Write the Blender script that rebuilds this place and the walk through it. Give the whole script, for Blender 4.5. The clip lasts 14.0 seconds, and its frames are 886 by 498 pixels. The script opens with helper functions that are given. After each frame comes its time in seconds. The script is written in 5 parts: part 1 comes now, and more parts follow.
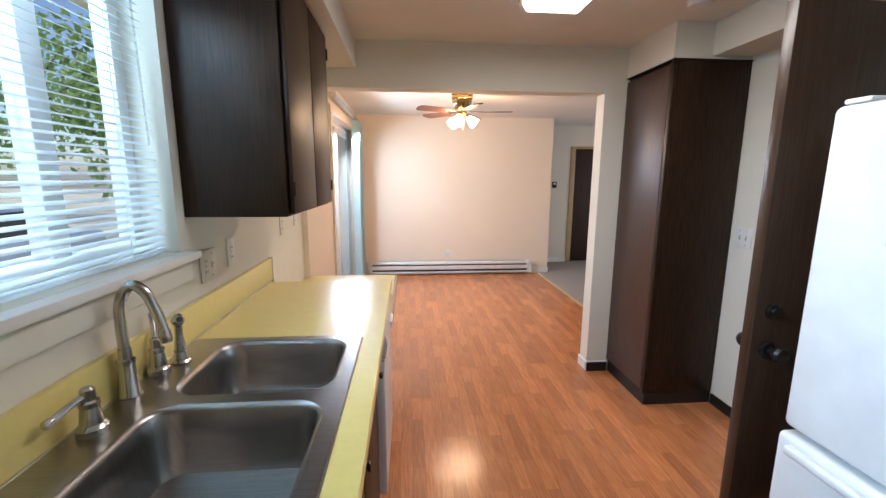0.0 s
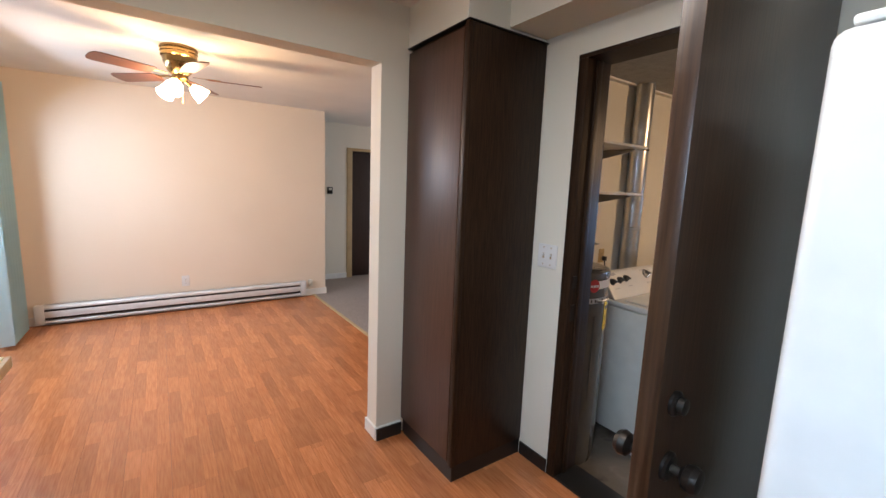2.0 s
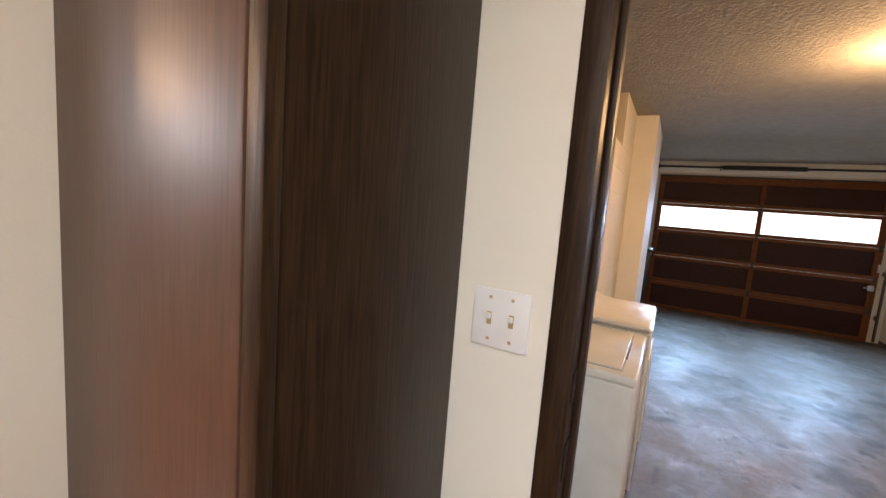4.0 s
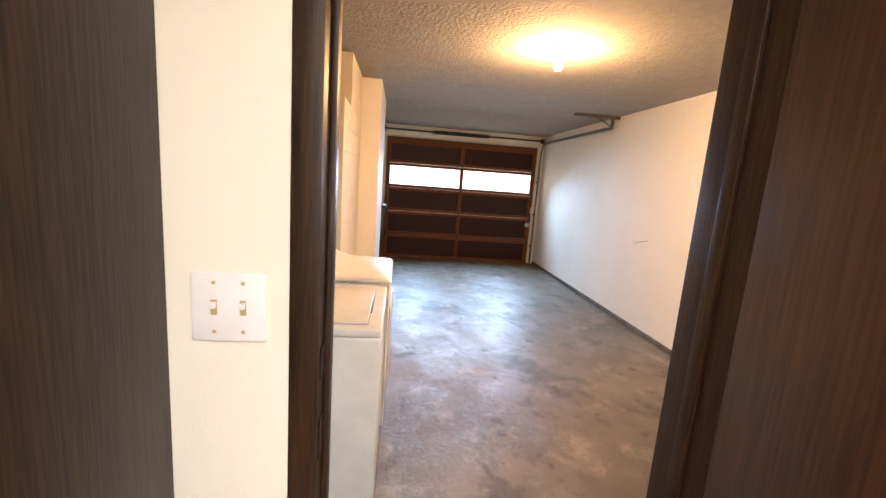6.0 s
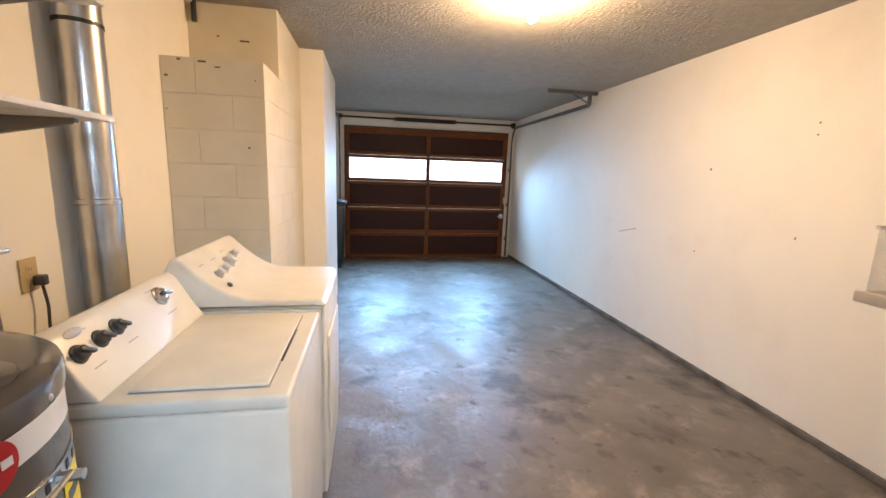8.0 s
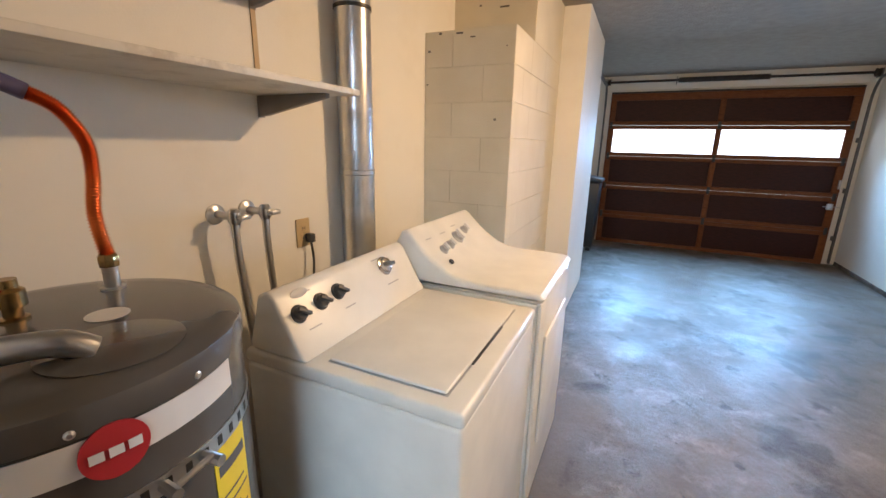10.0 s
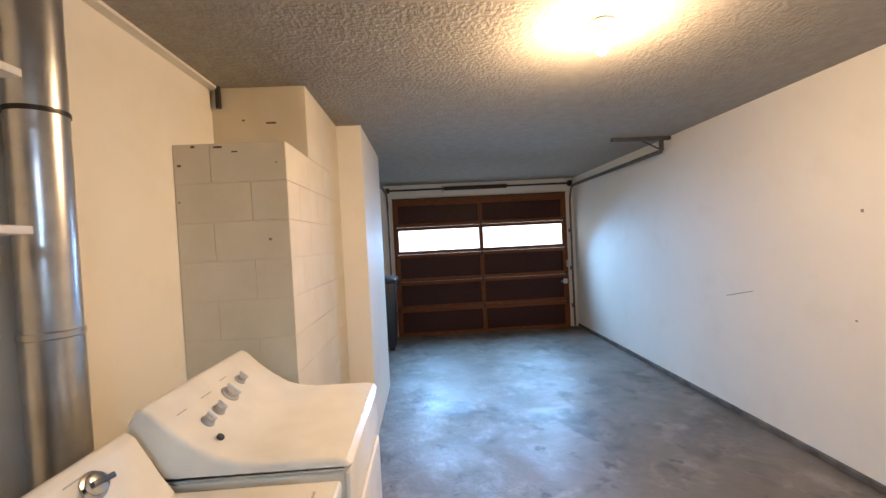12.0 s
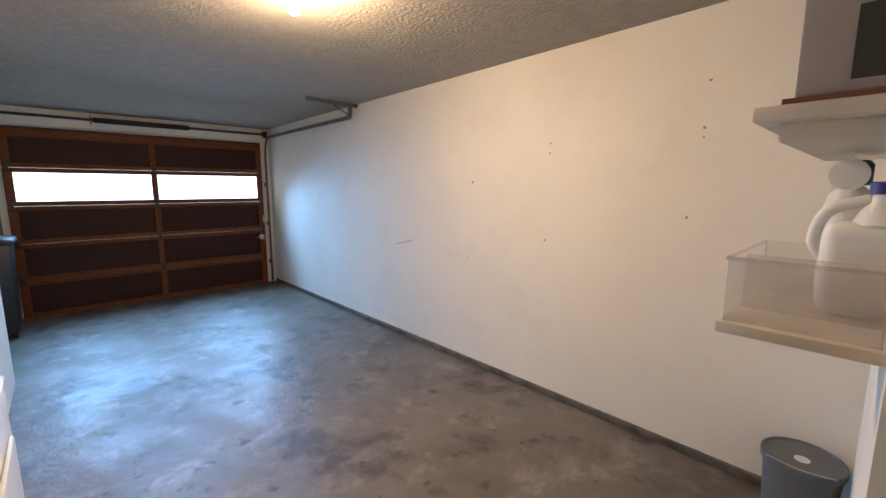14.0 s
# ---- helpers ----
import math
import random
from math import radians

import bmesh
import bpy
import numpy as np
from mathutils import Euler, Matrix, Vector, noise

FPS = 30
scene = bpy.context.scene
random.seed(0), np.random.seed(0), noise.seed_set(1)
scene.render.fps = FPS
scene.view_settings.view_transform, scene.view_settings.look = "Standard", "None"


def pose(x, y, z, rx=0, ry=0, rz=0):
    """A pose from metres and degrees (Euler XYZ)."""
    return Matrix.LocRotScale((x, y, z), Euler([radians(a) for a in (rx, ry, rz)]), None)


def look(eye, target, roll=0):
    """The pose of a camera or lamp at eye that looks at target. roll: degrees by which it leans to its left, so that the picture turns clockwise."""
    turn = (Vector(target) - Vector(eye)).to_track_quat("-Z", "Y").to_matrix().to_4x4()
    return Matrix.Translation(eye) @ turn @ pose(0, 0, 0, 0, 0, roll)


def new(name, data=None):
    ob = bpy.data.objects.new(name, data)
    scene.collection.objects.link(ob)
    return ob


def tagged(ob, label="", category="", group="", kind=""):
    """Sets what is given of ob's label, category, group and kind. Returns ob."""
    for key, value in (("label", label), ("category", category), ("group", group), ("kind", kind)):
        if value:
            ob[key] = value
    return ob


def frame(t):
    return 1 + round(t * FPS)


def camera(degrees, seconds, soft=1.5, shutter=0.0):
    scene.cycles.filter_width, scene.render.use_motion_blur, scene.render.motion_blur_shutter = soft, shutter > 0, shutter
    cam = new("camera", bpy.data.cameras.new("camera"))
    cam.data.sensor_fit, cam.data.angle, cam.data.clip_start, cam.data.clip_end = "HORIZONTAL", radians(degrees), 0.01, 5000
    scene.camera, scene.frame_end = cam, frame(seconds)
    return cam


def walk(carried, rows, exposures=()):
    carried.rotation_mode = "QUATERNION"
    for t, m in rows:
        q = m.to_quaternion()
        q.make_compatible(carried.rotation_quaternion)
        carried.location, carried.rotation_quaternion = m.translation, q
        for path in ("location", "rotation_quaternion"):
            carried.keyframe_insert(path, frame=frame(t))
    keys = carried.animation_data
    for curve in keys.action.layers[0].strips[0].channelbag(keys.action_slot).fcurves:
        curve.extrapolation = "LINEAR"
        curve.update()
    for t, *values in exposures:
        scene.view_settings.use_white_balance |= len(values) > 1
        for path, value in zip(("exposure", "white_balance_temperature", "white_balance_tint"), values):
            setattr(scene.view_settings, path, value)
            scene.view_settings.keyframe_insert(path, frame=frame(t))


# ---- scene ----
cam = camera(94.4, 14.0)
PATH = [
    (0, (-0.054, 0.235, 1.463), (0.116, 2.197, 1.117), 0.3),
    (0.5, (-0.015, 0.327, 1.497), (0.052, 2.307, 1.226), 0.2),
    (1, (0.059, 0.498, 1.48), (0.303, 2.456, 1.148), -0.1),
    (1.5, (0.187, 0.793, 1.455), (0.902, 2.636, 1.153), 1.1),
    (2, (0.358, 1.126, 1.424), (1.485, 2.752, 1.135), 2.2),
    (2.5, (0.569, 1.452, 1.392), (1.803, 3.002, 1.12), 2.9),
    (3, (0.888, 1.789, 1.332), (2.433, 3.042, 1.121), 3.2),
    (3.2, (0.989, 1.907, 1.337), (2.615, 3.052, 1.119), 3.5),
    (5.3, (1.235, 2.319, 1.339), (3.138, 2.848, 1.023), 6.5),
    (5.5, (1.2, 2.291, 1.34), (3.15, 2.581, 1.006), 5.8),
    (6, (1.238, 2.209, 1.35), (3.198, 1.985, 1.018), 4.2),
    (6.5, (1.326, 2.109, 1.326), (3.214, 1.554, 0.971), 3.4),
    (7, (1.458, 2.054, 1.309), (3.355, 1.547, 0.932), 4.9),
    (7.5, (1.624, 2.031, 1.301), (3.534, 1.572, 0.927), 5.1),
    (8, (1.838, 2.039, 1.302), (3.776, 1.692, 0.947), 2.0),
    (8.5, (1.966, 2.0, 1.28), (3.909, 2.166, 0.837), 2.8),
    (9, (2.076, 1.967, 1.279), (3.89, 2.625, 0.755), 2.0),
    (9.2, (2.106, 1.962, 1.267), (3.859, 2.726, 0.68), 2.0),
    (11.3, (2.288, 2.001, 1.336), (4.16, 2.696, 1.23), -0.8),
    (11.5, (2.322, 1.994, 1.345), (4.263, 2.472, 1.283), -1.1),
    (12, (2.419, 1.985, 1.371), (4.417, 1.897, 1.328), -2.9),
    (12.5, (2.467, 2.034, 1.379), (4.385, 1.475, 1.298), -0.5),
    (13, (2.471, 2.027, 1.356), (4.252, 1.13, 1.199), 1.1),
    (13.5, (2.363, 2.027, 1.364), (3.994, 0.895, 1.127), 1.3),
    (14, (2.267, 2.033, 1.368), (3.717, 0.687, 1.075), -0.0),
]
walk(cam, [(t, look(eye, aim, roll)) for t, eye, aim, roll in PATH],
     exposures=[(0.0, -0.25, 5850, 15), (1.5, -0.35, 5950, 16), (3.2, -0.2, 6400, 17), (5.3, 0.85, 7500, 27), (6.5, 0.9, 7350, 20), (8.0, 0.85, 5950, 13),
                (8.5, 0.7, 5650, 12), (9.2, 0.65, 5750, 12), (11.3, 0.6, 5750, 14), (12.0, 0.5, 5700, 13), (12.6, 0.4, 5650, 13), (14.0, 0.42, 5500, 13)])


# ---- light ----
world = bpy.data.worlds.new("world")
scene.world = world
world.use_nodes = True
wn = world.node_tree.nodes
sky = wn.new("ShaderNodeTexSky")
sky.sky_type, sky.sun_disc = "NISHITA", False
sky.sun_elevation, sky.sun_rotation = radians(56), radians(165)
wn["Background"].inputs[1].default_value = 0.15
world.node_tree.links.new(sky.outputs[0], wn["Background"].inputs[0])


def sun_lamp(strength, elevation, azimuth):
    d = bpy.data.lights.new("sun", "SUN")
    d.energy, d.angle, d.color = strength, radians(0.6), (1, 0.95, 0.87)
    ob = new("sun", d)
    a, e = radians(azimuth), radians(elevation)
    way = Vector((math.sin(a) * math.cos(e), math.cos(a) * math.cos(e), math.sin(e)))
    ob.matrix_world = look(way * 30, (0, 0, 0))
    return ob


def area_lamp(name, at, aim, w, h, watts, col, spread=180):
    d = bpy.data.lights.new(name, "AREA")
    d.shape, d.size, d.size_y, d.energy, d.color = "RECTANGLE", w, h, watts, col
    d.spread = radians(spread)
    ob = new(name, d)
    ob.matrix_world = look(at, aim)
    return ob


def point_lamp(name, at, watts, col, radius):
    d = bpy.data.lights.new(name, "POINT")
    d.energy, d.color, d.shadow_soft_size = watts, col, radius
    ob = new(name, d)
    ob.location = at
    return ob


sun_lamp(5.0, 56, 165)
DAY = (0.78, 0.90, 1.0)
WARM = (1.0, 0.64, 0.32)
area_lamp("daylight_kitchen_window", (-0.885, 0.75, 2.035), (0.3, 0.75, 1.1), 1.2, 0.05, 31, (0.62, 0.84, 1.0), 130)
area_lamp("daylight_under_eave", (-1.40, 0.86, 2.20), (-0.80, 0.86, 1.55), 1.6, 0.4, 66, (0.60, 0.86, 1.0))
area_lamp("daylight_sliding_door", (-0.80, 5.1, 1.975), (0.9, 4.8, 0.0), 1.4, 0.10, 75, DAY)
# unseen fill lamp before the windowless east wall, added to brighten the living room
area_lamp("living_room_fill", (5.3, 5.2, 1.3), (2, 5.2, 1.0), 1.8, 1.3, 30, DAY)
area_lamp("daylight_garage_pane", (9.404, 0.27, 1.34), (6.4, 0.5, -0.24), 0.95, 0.30, 42, (0.36, 0.66, 1.0), 104)
area_lamp("daylight_garage_pane", (9.404, 1.76, 1.34), (6.4, 1.5, -0.24), 0.95, 0.30, 42, (0.36, 0.66, 1.0), 104)
area_lamp("kitchen_tube_light", (0.67, 1.80, 2.262), (0.67, 1.80, 0), 0.26, 1.1, 17, (1.0, 0.92, 0.78))
point_lamp("fan_bulb_light", (0.44, 4.60, 1.97), 20, WARM, 0.06)
point_lamp("fan_bulb_light", (0.60, 4.60, 1.97), 20, WARM, 0.06)
area_lamp("garage_bulb_tip_light", (4.287, 1.124, 2.180), (4.287, 1.125, 0), 0.045, 0.045, 12, (1.0, 0.63, 0.30))
point_lamp("garage_bulb_light", (4.287, 1.124, 2.165), 58, (1.0, 0.63, 0.30), 0.03)


# ---- materials ----
def mat(name, col, rough=0.5, metal=0.0, col2=None, scale=8.0, stretch=(1, 1, 1), bump=0.0, bscale=60.0, spots=None, spot_scale=3.0,
        spot_amount=0.5, vary=0.0, coat=0.0, detail=6.0, spec=0.5):
    """Colour mixed by two scales of noise, with bump and optional stains."""
    m = bpy.data.materials.new(name)
    m.use_nodes = True
    nt = m.node_tree
    N, L = nt.nodes, nt.links
    p = N["Principled BSDF"]
    p.inputs["Roughness"].default_value, p.inputs["Metallic"].default_value = rough, metal
    p.inputs["Coat Weight"].default_value, p.inputs["Specular IOR Level"].default_value = coat, spec
    co = N.new("ShaderNodeTexCoord")
    mp = N.new("ShaderNodeMapping")
    mp.inputs["Scale"].default_value = stretch
    L.new(co.outputs["Object"], mp.inputs[0])
    no = N.new("ShaderNodeTexNoise")
    no.inputs["Scale"].default_value, no.inputs["Detail"].default_value = scale, detail
    L.new(mp.outputs[0], no.inputs["Vector"])
    ramp = N.new("ShaderNodeValToRGB")
    c2 = col2 or tuple(c * 0.9 for c in col)
    ramp.color_ramp.elements[0].position, ramp.color_ramp.elements[1].position = 0.32, 0.68
    ramp.color_ramp.elements[0].color, ramp.color_ramp.elements[1].color = (*c2, 1), (*col, 1)
    L.new(no.outputs["Fac"], ramp.inputs[0])
    out = ramp.outputs[0]
    if spots:
        n2 = N.new("ShaderNodeTexNoise")
        n2.inputs["Scale"].default_value, n2.inputs["Detail"].default_value, n2.inputs["Roughness"].default_value = spot_scale, 8, 0.65
        L.new(mp.outputs[0], n2.inputs["Vector"])
        r2 = N.new("ShaderNodeValToRGB")
        r2.color_ramp.elements[0].position, r2.color_ramp.elements[1].position = 0.52, 0.66
        r2.color_ramp.elements[0].color, r2.color_ramp.elements[1].color = (0, 0, 0, 1), (spot_amount,) * 3 + (1,)
        L.new(n2.outputs["Fac"], r2.inputs[0])
        mx = N.new("ShaderNodeMix")
        mx.data_type = "RGBA"
        L.new(r2.outputs[0], mx.inputs[0])
        L.new(out, mx.inputs[6])
        mx.inputs[7].default_value = (*spots, 1)
        out = mx.outputs[2]
    if vary:
        oi = N.new("ShaderNodeObjectInfo")
        mr = N.new("ShaderNodeMapRange")
        mr.inputs[3].default_value, mr.inputs[4].default_value = 1 - vary, 1 + vary
        L.new(oi.outputs["Random"], mr.inputs[0])
        hs = N.new("ShaderNodeHueSaturation")
        L.new(mr.outputs[0], hs.inputs["Value"])
        L.new(out, hs.inputs["Color"])
        out = hs.outputs[0]
    L.new(out, p.inputs["Base Color"])
    if bump:
        nb = N.new("ShaderNodeTexNoise")
        nb.inputs["Scale"].default_value, nb.inputs["Detail"].default_value = bscale, 4
        L.new(mp.outputs[0], nb.inputs["Vector"])
        b = N.new("ShaderNodeBump")
        b.inputs["Strength"].default_value, b.inputs["Distance"].default_value = bump, 0.01
        L.new(nb.outputs["Fac"], b.inputs["Height"])
        L.new(b.outputs[0], p.inputs["Normal"])
    return m


def glow(name, col, strength):
    m = mat(name, (0.8, 0.8, 0.8), 0.4)
    p = m.node_tree.nodes["Principled BSDF"]
    p.inputs["Emission Color"].default_value, p.inputs["Emission Strength"].default_value = (*col, 1), strength
    return m


def glass(name, rough=0.0, tint=(1, 1, 1), alpha=1.0):
    m = bpy.data.materials.new(name)
    m.use_nodes = True
    p = m.node_tree.nodes["Principled BSDF"]
    p.inputs["Base Color"].default_value = (*tint, 1)
    p.inputs["Transmission Weight"].default_value, p.inputs["Roughness"].default_value, p.inputs["IOR"].default_value = 1.0, rough, 1.06
    return m


def translucent(m, col, amount):
    """Thin vinyl: part of the light that falls on it goes through."""
    N, L = m.node_tree.nodes, m.node_tree.links
    tl = N.new("ShaderNodeBsdfTranslucent")
    tl.inputs[0].default_value = (*col, 1)
    mx = N.new("ShaderNodeMixShader")
    mx.inputs[0].default_value = amount
    L.new(N["Principled BSDF"].outputs[0], mx.inputs[1])
    L.new(tl.outputs[0], mx.inputs[2])
    L.new(mx.outputs[0], N["Material Output"].inputs[0])
    return m


def laminate():
    """Narrow staves in each board, with grain along the length."""
    m = mat("laminate_floor", (0.55, 0.225, 0.092), 0.19, 0, (0.41, 0.145, 0.052), 5.0, (26, 1.6, 1), 0.03, 30, vary=0.10)
    nt = m.node_tree
    N, L = nt.nodes, nt.links
    p = N["Principled BSDF"]
    src = p.inputs["Base Color"].links[0].from_socket
    co = N.new("ShaderNodeTexCoord")
    mp = N.new("ShaderNodeMapping")
    mp.inputs["Rotation"].default_value = (0, 0, radians(90))
    L.new(co.outputs["Object"], mp.inputs[0])
    br = N.new("ShaderNodeTexBrick")
    br.inputs["Color1"].default_value, br.inputs["Color2"].default_value = (0.62, 0.62, 0.62, 1), (1.25, 1.2, 1.15, 1)
    br.inputs["Mortar"].default_value = (0.55, 0.5, 0.5, 1)
    br.inputs["Scale"].default_value, br.inputs["Mortar Size"].default_value = 1.0, 0.0012
    br.inputs["Brick Width"].default_value, br.inputs["Row Height"].default_value = 0.42, 0.065
    L.new(mp.outputs[0], br.inputs["Vector"])
    mx = N.new("ShaderNodeMix")
    mx.data_type, mx.blend_type = "RGBA", "MULTIPLY"
    mx.inputs[0].default_value = 0.45
    L.new(src, mx.inputs[6])
    L.new(br.outputs["Color"], mx.inputs[7])
    L.new(mx.outputs[2], p.inputs["Base Color"])
    return m


def concrete():
    """Worn slab: broad tan and grey patches, dark oil stains, scattered spots and fine grain."""
    m = bpy.data.materials.new("stained_concrete_floor")
    m.use_nodes = True
    nt = m.node_tree
    N, L = nt.nodes, nt.links
    p = N["Principled BSDF"]
    co = N.new("ShaderNodeTexCoord")

    def clouds(scale, detail, rough, lo, hi, distort=0.0, shift=0.0):
        mp = N.new("ShaderNodeMapping")
        mp.inputs["Location"].default_value = (shift, shift * 0.7, 0)
        L.new(co.outputs["Object"], mp.inputs[0])
        n = N.new("ShaderNodeTexNoise")
        n.inputs["Scale"].default_value, n.inputs["Detail"].default_value = scale, detail
        n.inputs["Roughness"].default_value, n.inputs["Distortion"].default_value = rough, distort
        L.new(mp.outputs[0], n.inputs["Vector"])
        r = N.new("ShaderNodeMapRange")
        r.interpolation_type = "SMOOTHSTEP"
        r.inputs[1].default_value, r.inputs[2].default_value = lo, hi
        L.new(n.outputs["Fac"], r.inputs[0])
        return r.outputs[0]

    def blend(fac, amount, under, over):
        k = N.new("ShaderNodeMath")
        k.operation = "MULTIPLY"
        k.inputs[1].default_value = amount
        L.new(fac, k.inputs[0])
        x = N.new("ShaderNodeMix")
        x.data_type = "RGBA"
        L.new(k.outputs[0], x.inputs[0])
        for slot, v in ((6, under), (7, over)):
            if isinstance(v, tuple):
                x.inputs[slot].default_value = (*v, 1)
            else:
                L.new(v, x.inputs[slot])
        return x.outputs[2]

    c = blend(clouds(0.8, 6, 0.6, 0.38, 0.62, 0.6), 1.0, (0.110, 0.094, 0.076), (0.165, 0.144, 0.120))
    c = blend(clouds(3.6, 9, 0.68, 0.50, 0.72, 0.3, 3.1), 0.7, c, (0.32, 0.29, 0.255))
    c = blend(clouds(2.1, 8, 0.62, 0.53, 0.66, 0.2, 9.4), 0.90, c, (0.055, 0.045, 0.036))
    c = blend(clouds(5.5, 6, 0.6, 0.61, 0.69, 0.1, 17.0), 0.85, c, (0.05, 0.042, 0.036))
    c = blend(clouds(21, 3, 0.5, 0.70, 0.745, 0.2, 5.0), 0.85, c, (0.035, 0.030, 0.026))
    grain = clouds(120, 3, 0.6, 0.35, 0.65)
    c = blend(grain, 0.16, c, (0.10, 0.09, 0.08))
    L.new(c, p.inputs["Base Color"])
    r = N.new("ShaderNodeMapRange")
    r.inputs[3].default_value, r.inputs[4].default_value = 0.30, 0.56
    L.new(clouds(2.6, 8, 0.65, 0.35, 0.65, 0.5, 1.7), r.inputs[0])
    L.new(r.outputs[0], p.inputs["Roughness"])
    b = N.new("ShaderNodeBump")
    b.inputs["Strength"].default_value, b.inputs["Distance"].default_value = 0.30, 0.012
    L.new(clouds(14, 8, 0.7, 0.2, 0.8), b.inputs["Height"])
    L.new(b.outputs[0], p.inputs["Normal"])
    return m


M_WALL = mat("cream_wall_paint", (0.74, 0.70, 0.60), 0.65, 0, (0.71, 0.67, 0.57), 2.0, bump=0.05, bscale=180)
M_WALL_D = mat("dining_wall_paint", (0.79, 0.68, 0.55), 0.6, 0, (0.765, 0.655, 0.525), 1.6, bump=0.05, bscale=180)
M_CEIL = mat("white_ceiling", (0.78, 0.75, 0.70), 0.8, 0, (0.74, 0.71, 0.66), 3, bump=0.25, bscale=120)
M_TRIM = mat("white_trim", (0.80, 0.79, 0.76), 0.4, bump=0.02)
M_BROWN = mat("dark_brown_stained_oak", (0.040, 0.0205, 0.010), 0.42, 0, (0.014, 0.007, 0.004), 7.0, (28, 28, 1.3), 0.06, 9, spec=0.2)
M_BROWN_L = mat("brown_pantry_veneer", (0.085, 0.043, 0.028), 0.40, 0, (0.060, 0.030, 0.019), 7.0, (24, 24, 1.0), 0.04, 9, spec=0.35)
M_DOOR = mat("lacquered_dark_oak_door", (0.048, 0.023, 0.011), 0.30, 0, (0.022, 0.010, 0.005), 5.0, (26, 26, 1.0), 0.05, 9, spec=0.4)
M_BLACK = mat("black_vinyl", (0.012, 0.011, 0.010), 0.45)
M_YELLOW = mat("yellow_laminate", (0.75, 0.62, 0.22), 0.28, 0, (0.71, 0.585, 0.205), 40, bump=0.02)
M_STEEL = mat("brushed_sink_steel", (0.40, 0.39, 0.38), 0.28, 1.0, (0.34, 0.33, 0.32), 10, (1, 30, 1), 0.02)
M_NICKEL = mat("brushed_nickel", (0.55, 0.53, 0.50), 0.22, 1.0)
M_CHROME = mat("galvanised_steel", (0.62, 0.62, 0.62), 0.28, 1.0, (0.5, 0.5, 0.5), 12)
M_BRASS = mat("antique_brass", (0.33, 0.22, 0.09), 0.25, 1.0)
M_BLADE = mat("brown_fan_blade", (0.16, 0.065, 0.04), 0.4, 0, (0.10, 0.04, 0.025), 6, (3, 30, 3))
M_WHITE = mat("white_enamel", (0.72, 0.73, 0.73), 0.28, coat=0.3)
M_BISQUE = mat("appliance_white", (0.78, 0.76, 0.70), 0.3, coat=0.3)
M_PLATE = mat("ivory_plastic", (0.74, 0.70, 0.60), 0.4)
M_WPLATE = mat("white_plastic", (0.78, 0.77, 0.75), 0.4)
M_CARPET = mat("grey_carpet", (0.36, 0.31, 0.28), 0.95, 0, (0.26, 0.22, 0.20), 60, bump=0.6, bscale=260)
M_FLOOR = laminate()
M_GWALL = mat("garage_white_drywall", (0.79, 0.76, 0.69), 0.7, 0, (0.75, 0.72, 0.65), 1.3, bump=0.06, bscale=140, spots=(0.66, 0.60, 0.50), spot_scale=2.2, spot_amount=0.25)
# off-white ceiling; base colour darkened to hold down the bulb's glow
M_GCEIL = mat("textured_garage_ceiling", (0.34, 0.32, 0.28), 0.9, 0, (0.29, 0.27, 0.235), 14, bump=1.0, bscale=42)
M_BLOCK = mat("painted_concrete_block", (0.66, 0.60, 0.47), 0.75, 0, (0.61, 0.55, 0.42), 5, bump=0.2, bscale=110)
M_CONC = concrete()
M_CURB = mat("dirty_concrete_footing", (0.16, 0.14, 0.12), 0.8, 0, (0.06, 0.05, 0.04), 9, bump=0.4, bscale=40)
M_GDFRAME = mat("orange_stained_fir", (0.19, 0.066, 0.023), 0.55, 0, (0.115, 0.038, 0.014), 5, (6, 3, 20), 0.1, 12, spec=0.15)
M_GDPANEL = mat("red_brown_plywood", (0.046, 0.011, 0.006), 0.5, 0, (0.024, 0.006, 0.004), 4, (3, 3, 26), 0.1, 12, spec=0.25)
M_DRUM = mat("grey_heater_enamel", (0.080, 0.074, 0.068), 0.26, coat=0.3)
M_BAND = mat("white_label_band", (0.72, 0.72, 0.72), 0.35)
M_RED = mat("red_badge", (0.42, 0.02, 0.025), 0.35)
M_YLABEL = mat("yellow_label", (0.85, 0.68, 0.02), 0.5)
M_COPPER = mat("copper_tube", (0.84, 0.40, 0.19), 0.25, 1.0, (0.70, 0.29, 0.12), 14)
M_TAPE = mat("purple_primer_tape", (0.10, 0.085, 0.17), 0.5)
M_DKMETAL = mat("dark_steel", (0.06, 0.055, 0.05), 0.45, 0.8)
M_KNOB = mat("dark_grey_plastic", (0.045, 0.045, 0.045), 0.35)
M_GREYPL = mat("grey_knob_plastic", (0.42, 0.41, 0.40), 0.35)
M_INK = mat("print_ink", (0.10, 0.10, 0.11), 0.6)
M_BRONZE = mat("oil_rubbed_bronze", (0.022, 0.017, 0.014), 0.35, 0.6)
M_BIN = mat("black_wheelie_plastic", (0.014, 0.018, 0.022), 0.4)
M_BUCKET = mat("grey_bucket_plastic", (0.12, 0.125, 0.13), 0.5)
M_SHELF = mat("painted_shelf_board", (0.68, 0.64, 0.56), 0.55, 0, (0.60, 0.56, 0.48), 6, spots=(0.25, 0.2, 0.15), spot_scale=9, spot_amount=0.4)
M_RAWWOOD = mat("bare_pine", (0.50, 0.37, 0.20), 0.6, 0, (0.42, 0.30, 0.16), 5, (2, 20, 2))
M_REDWOOD = mat("red_brown_board", (0.17, 0.065, 0.04), 0.6)
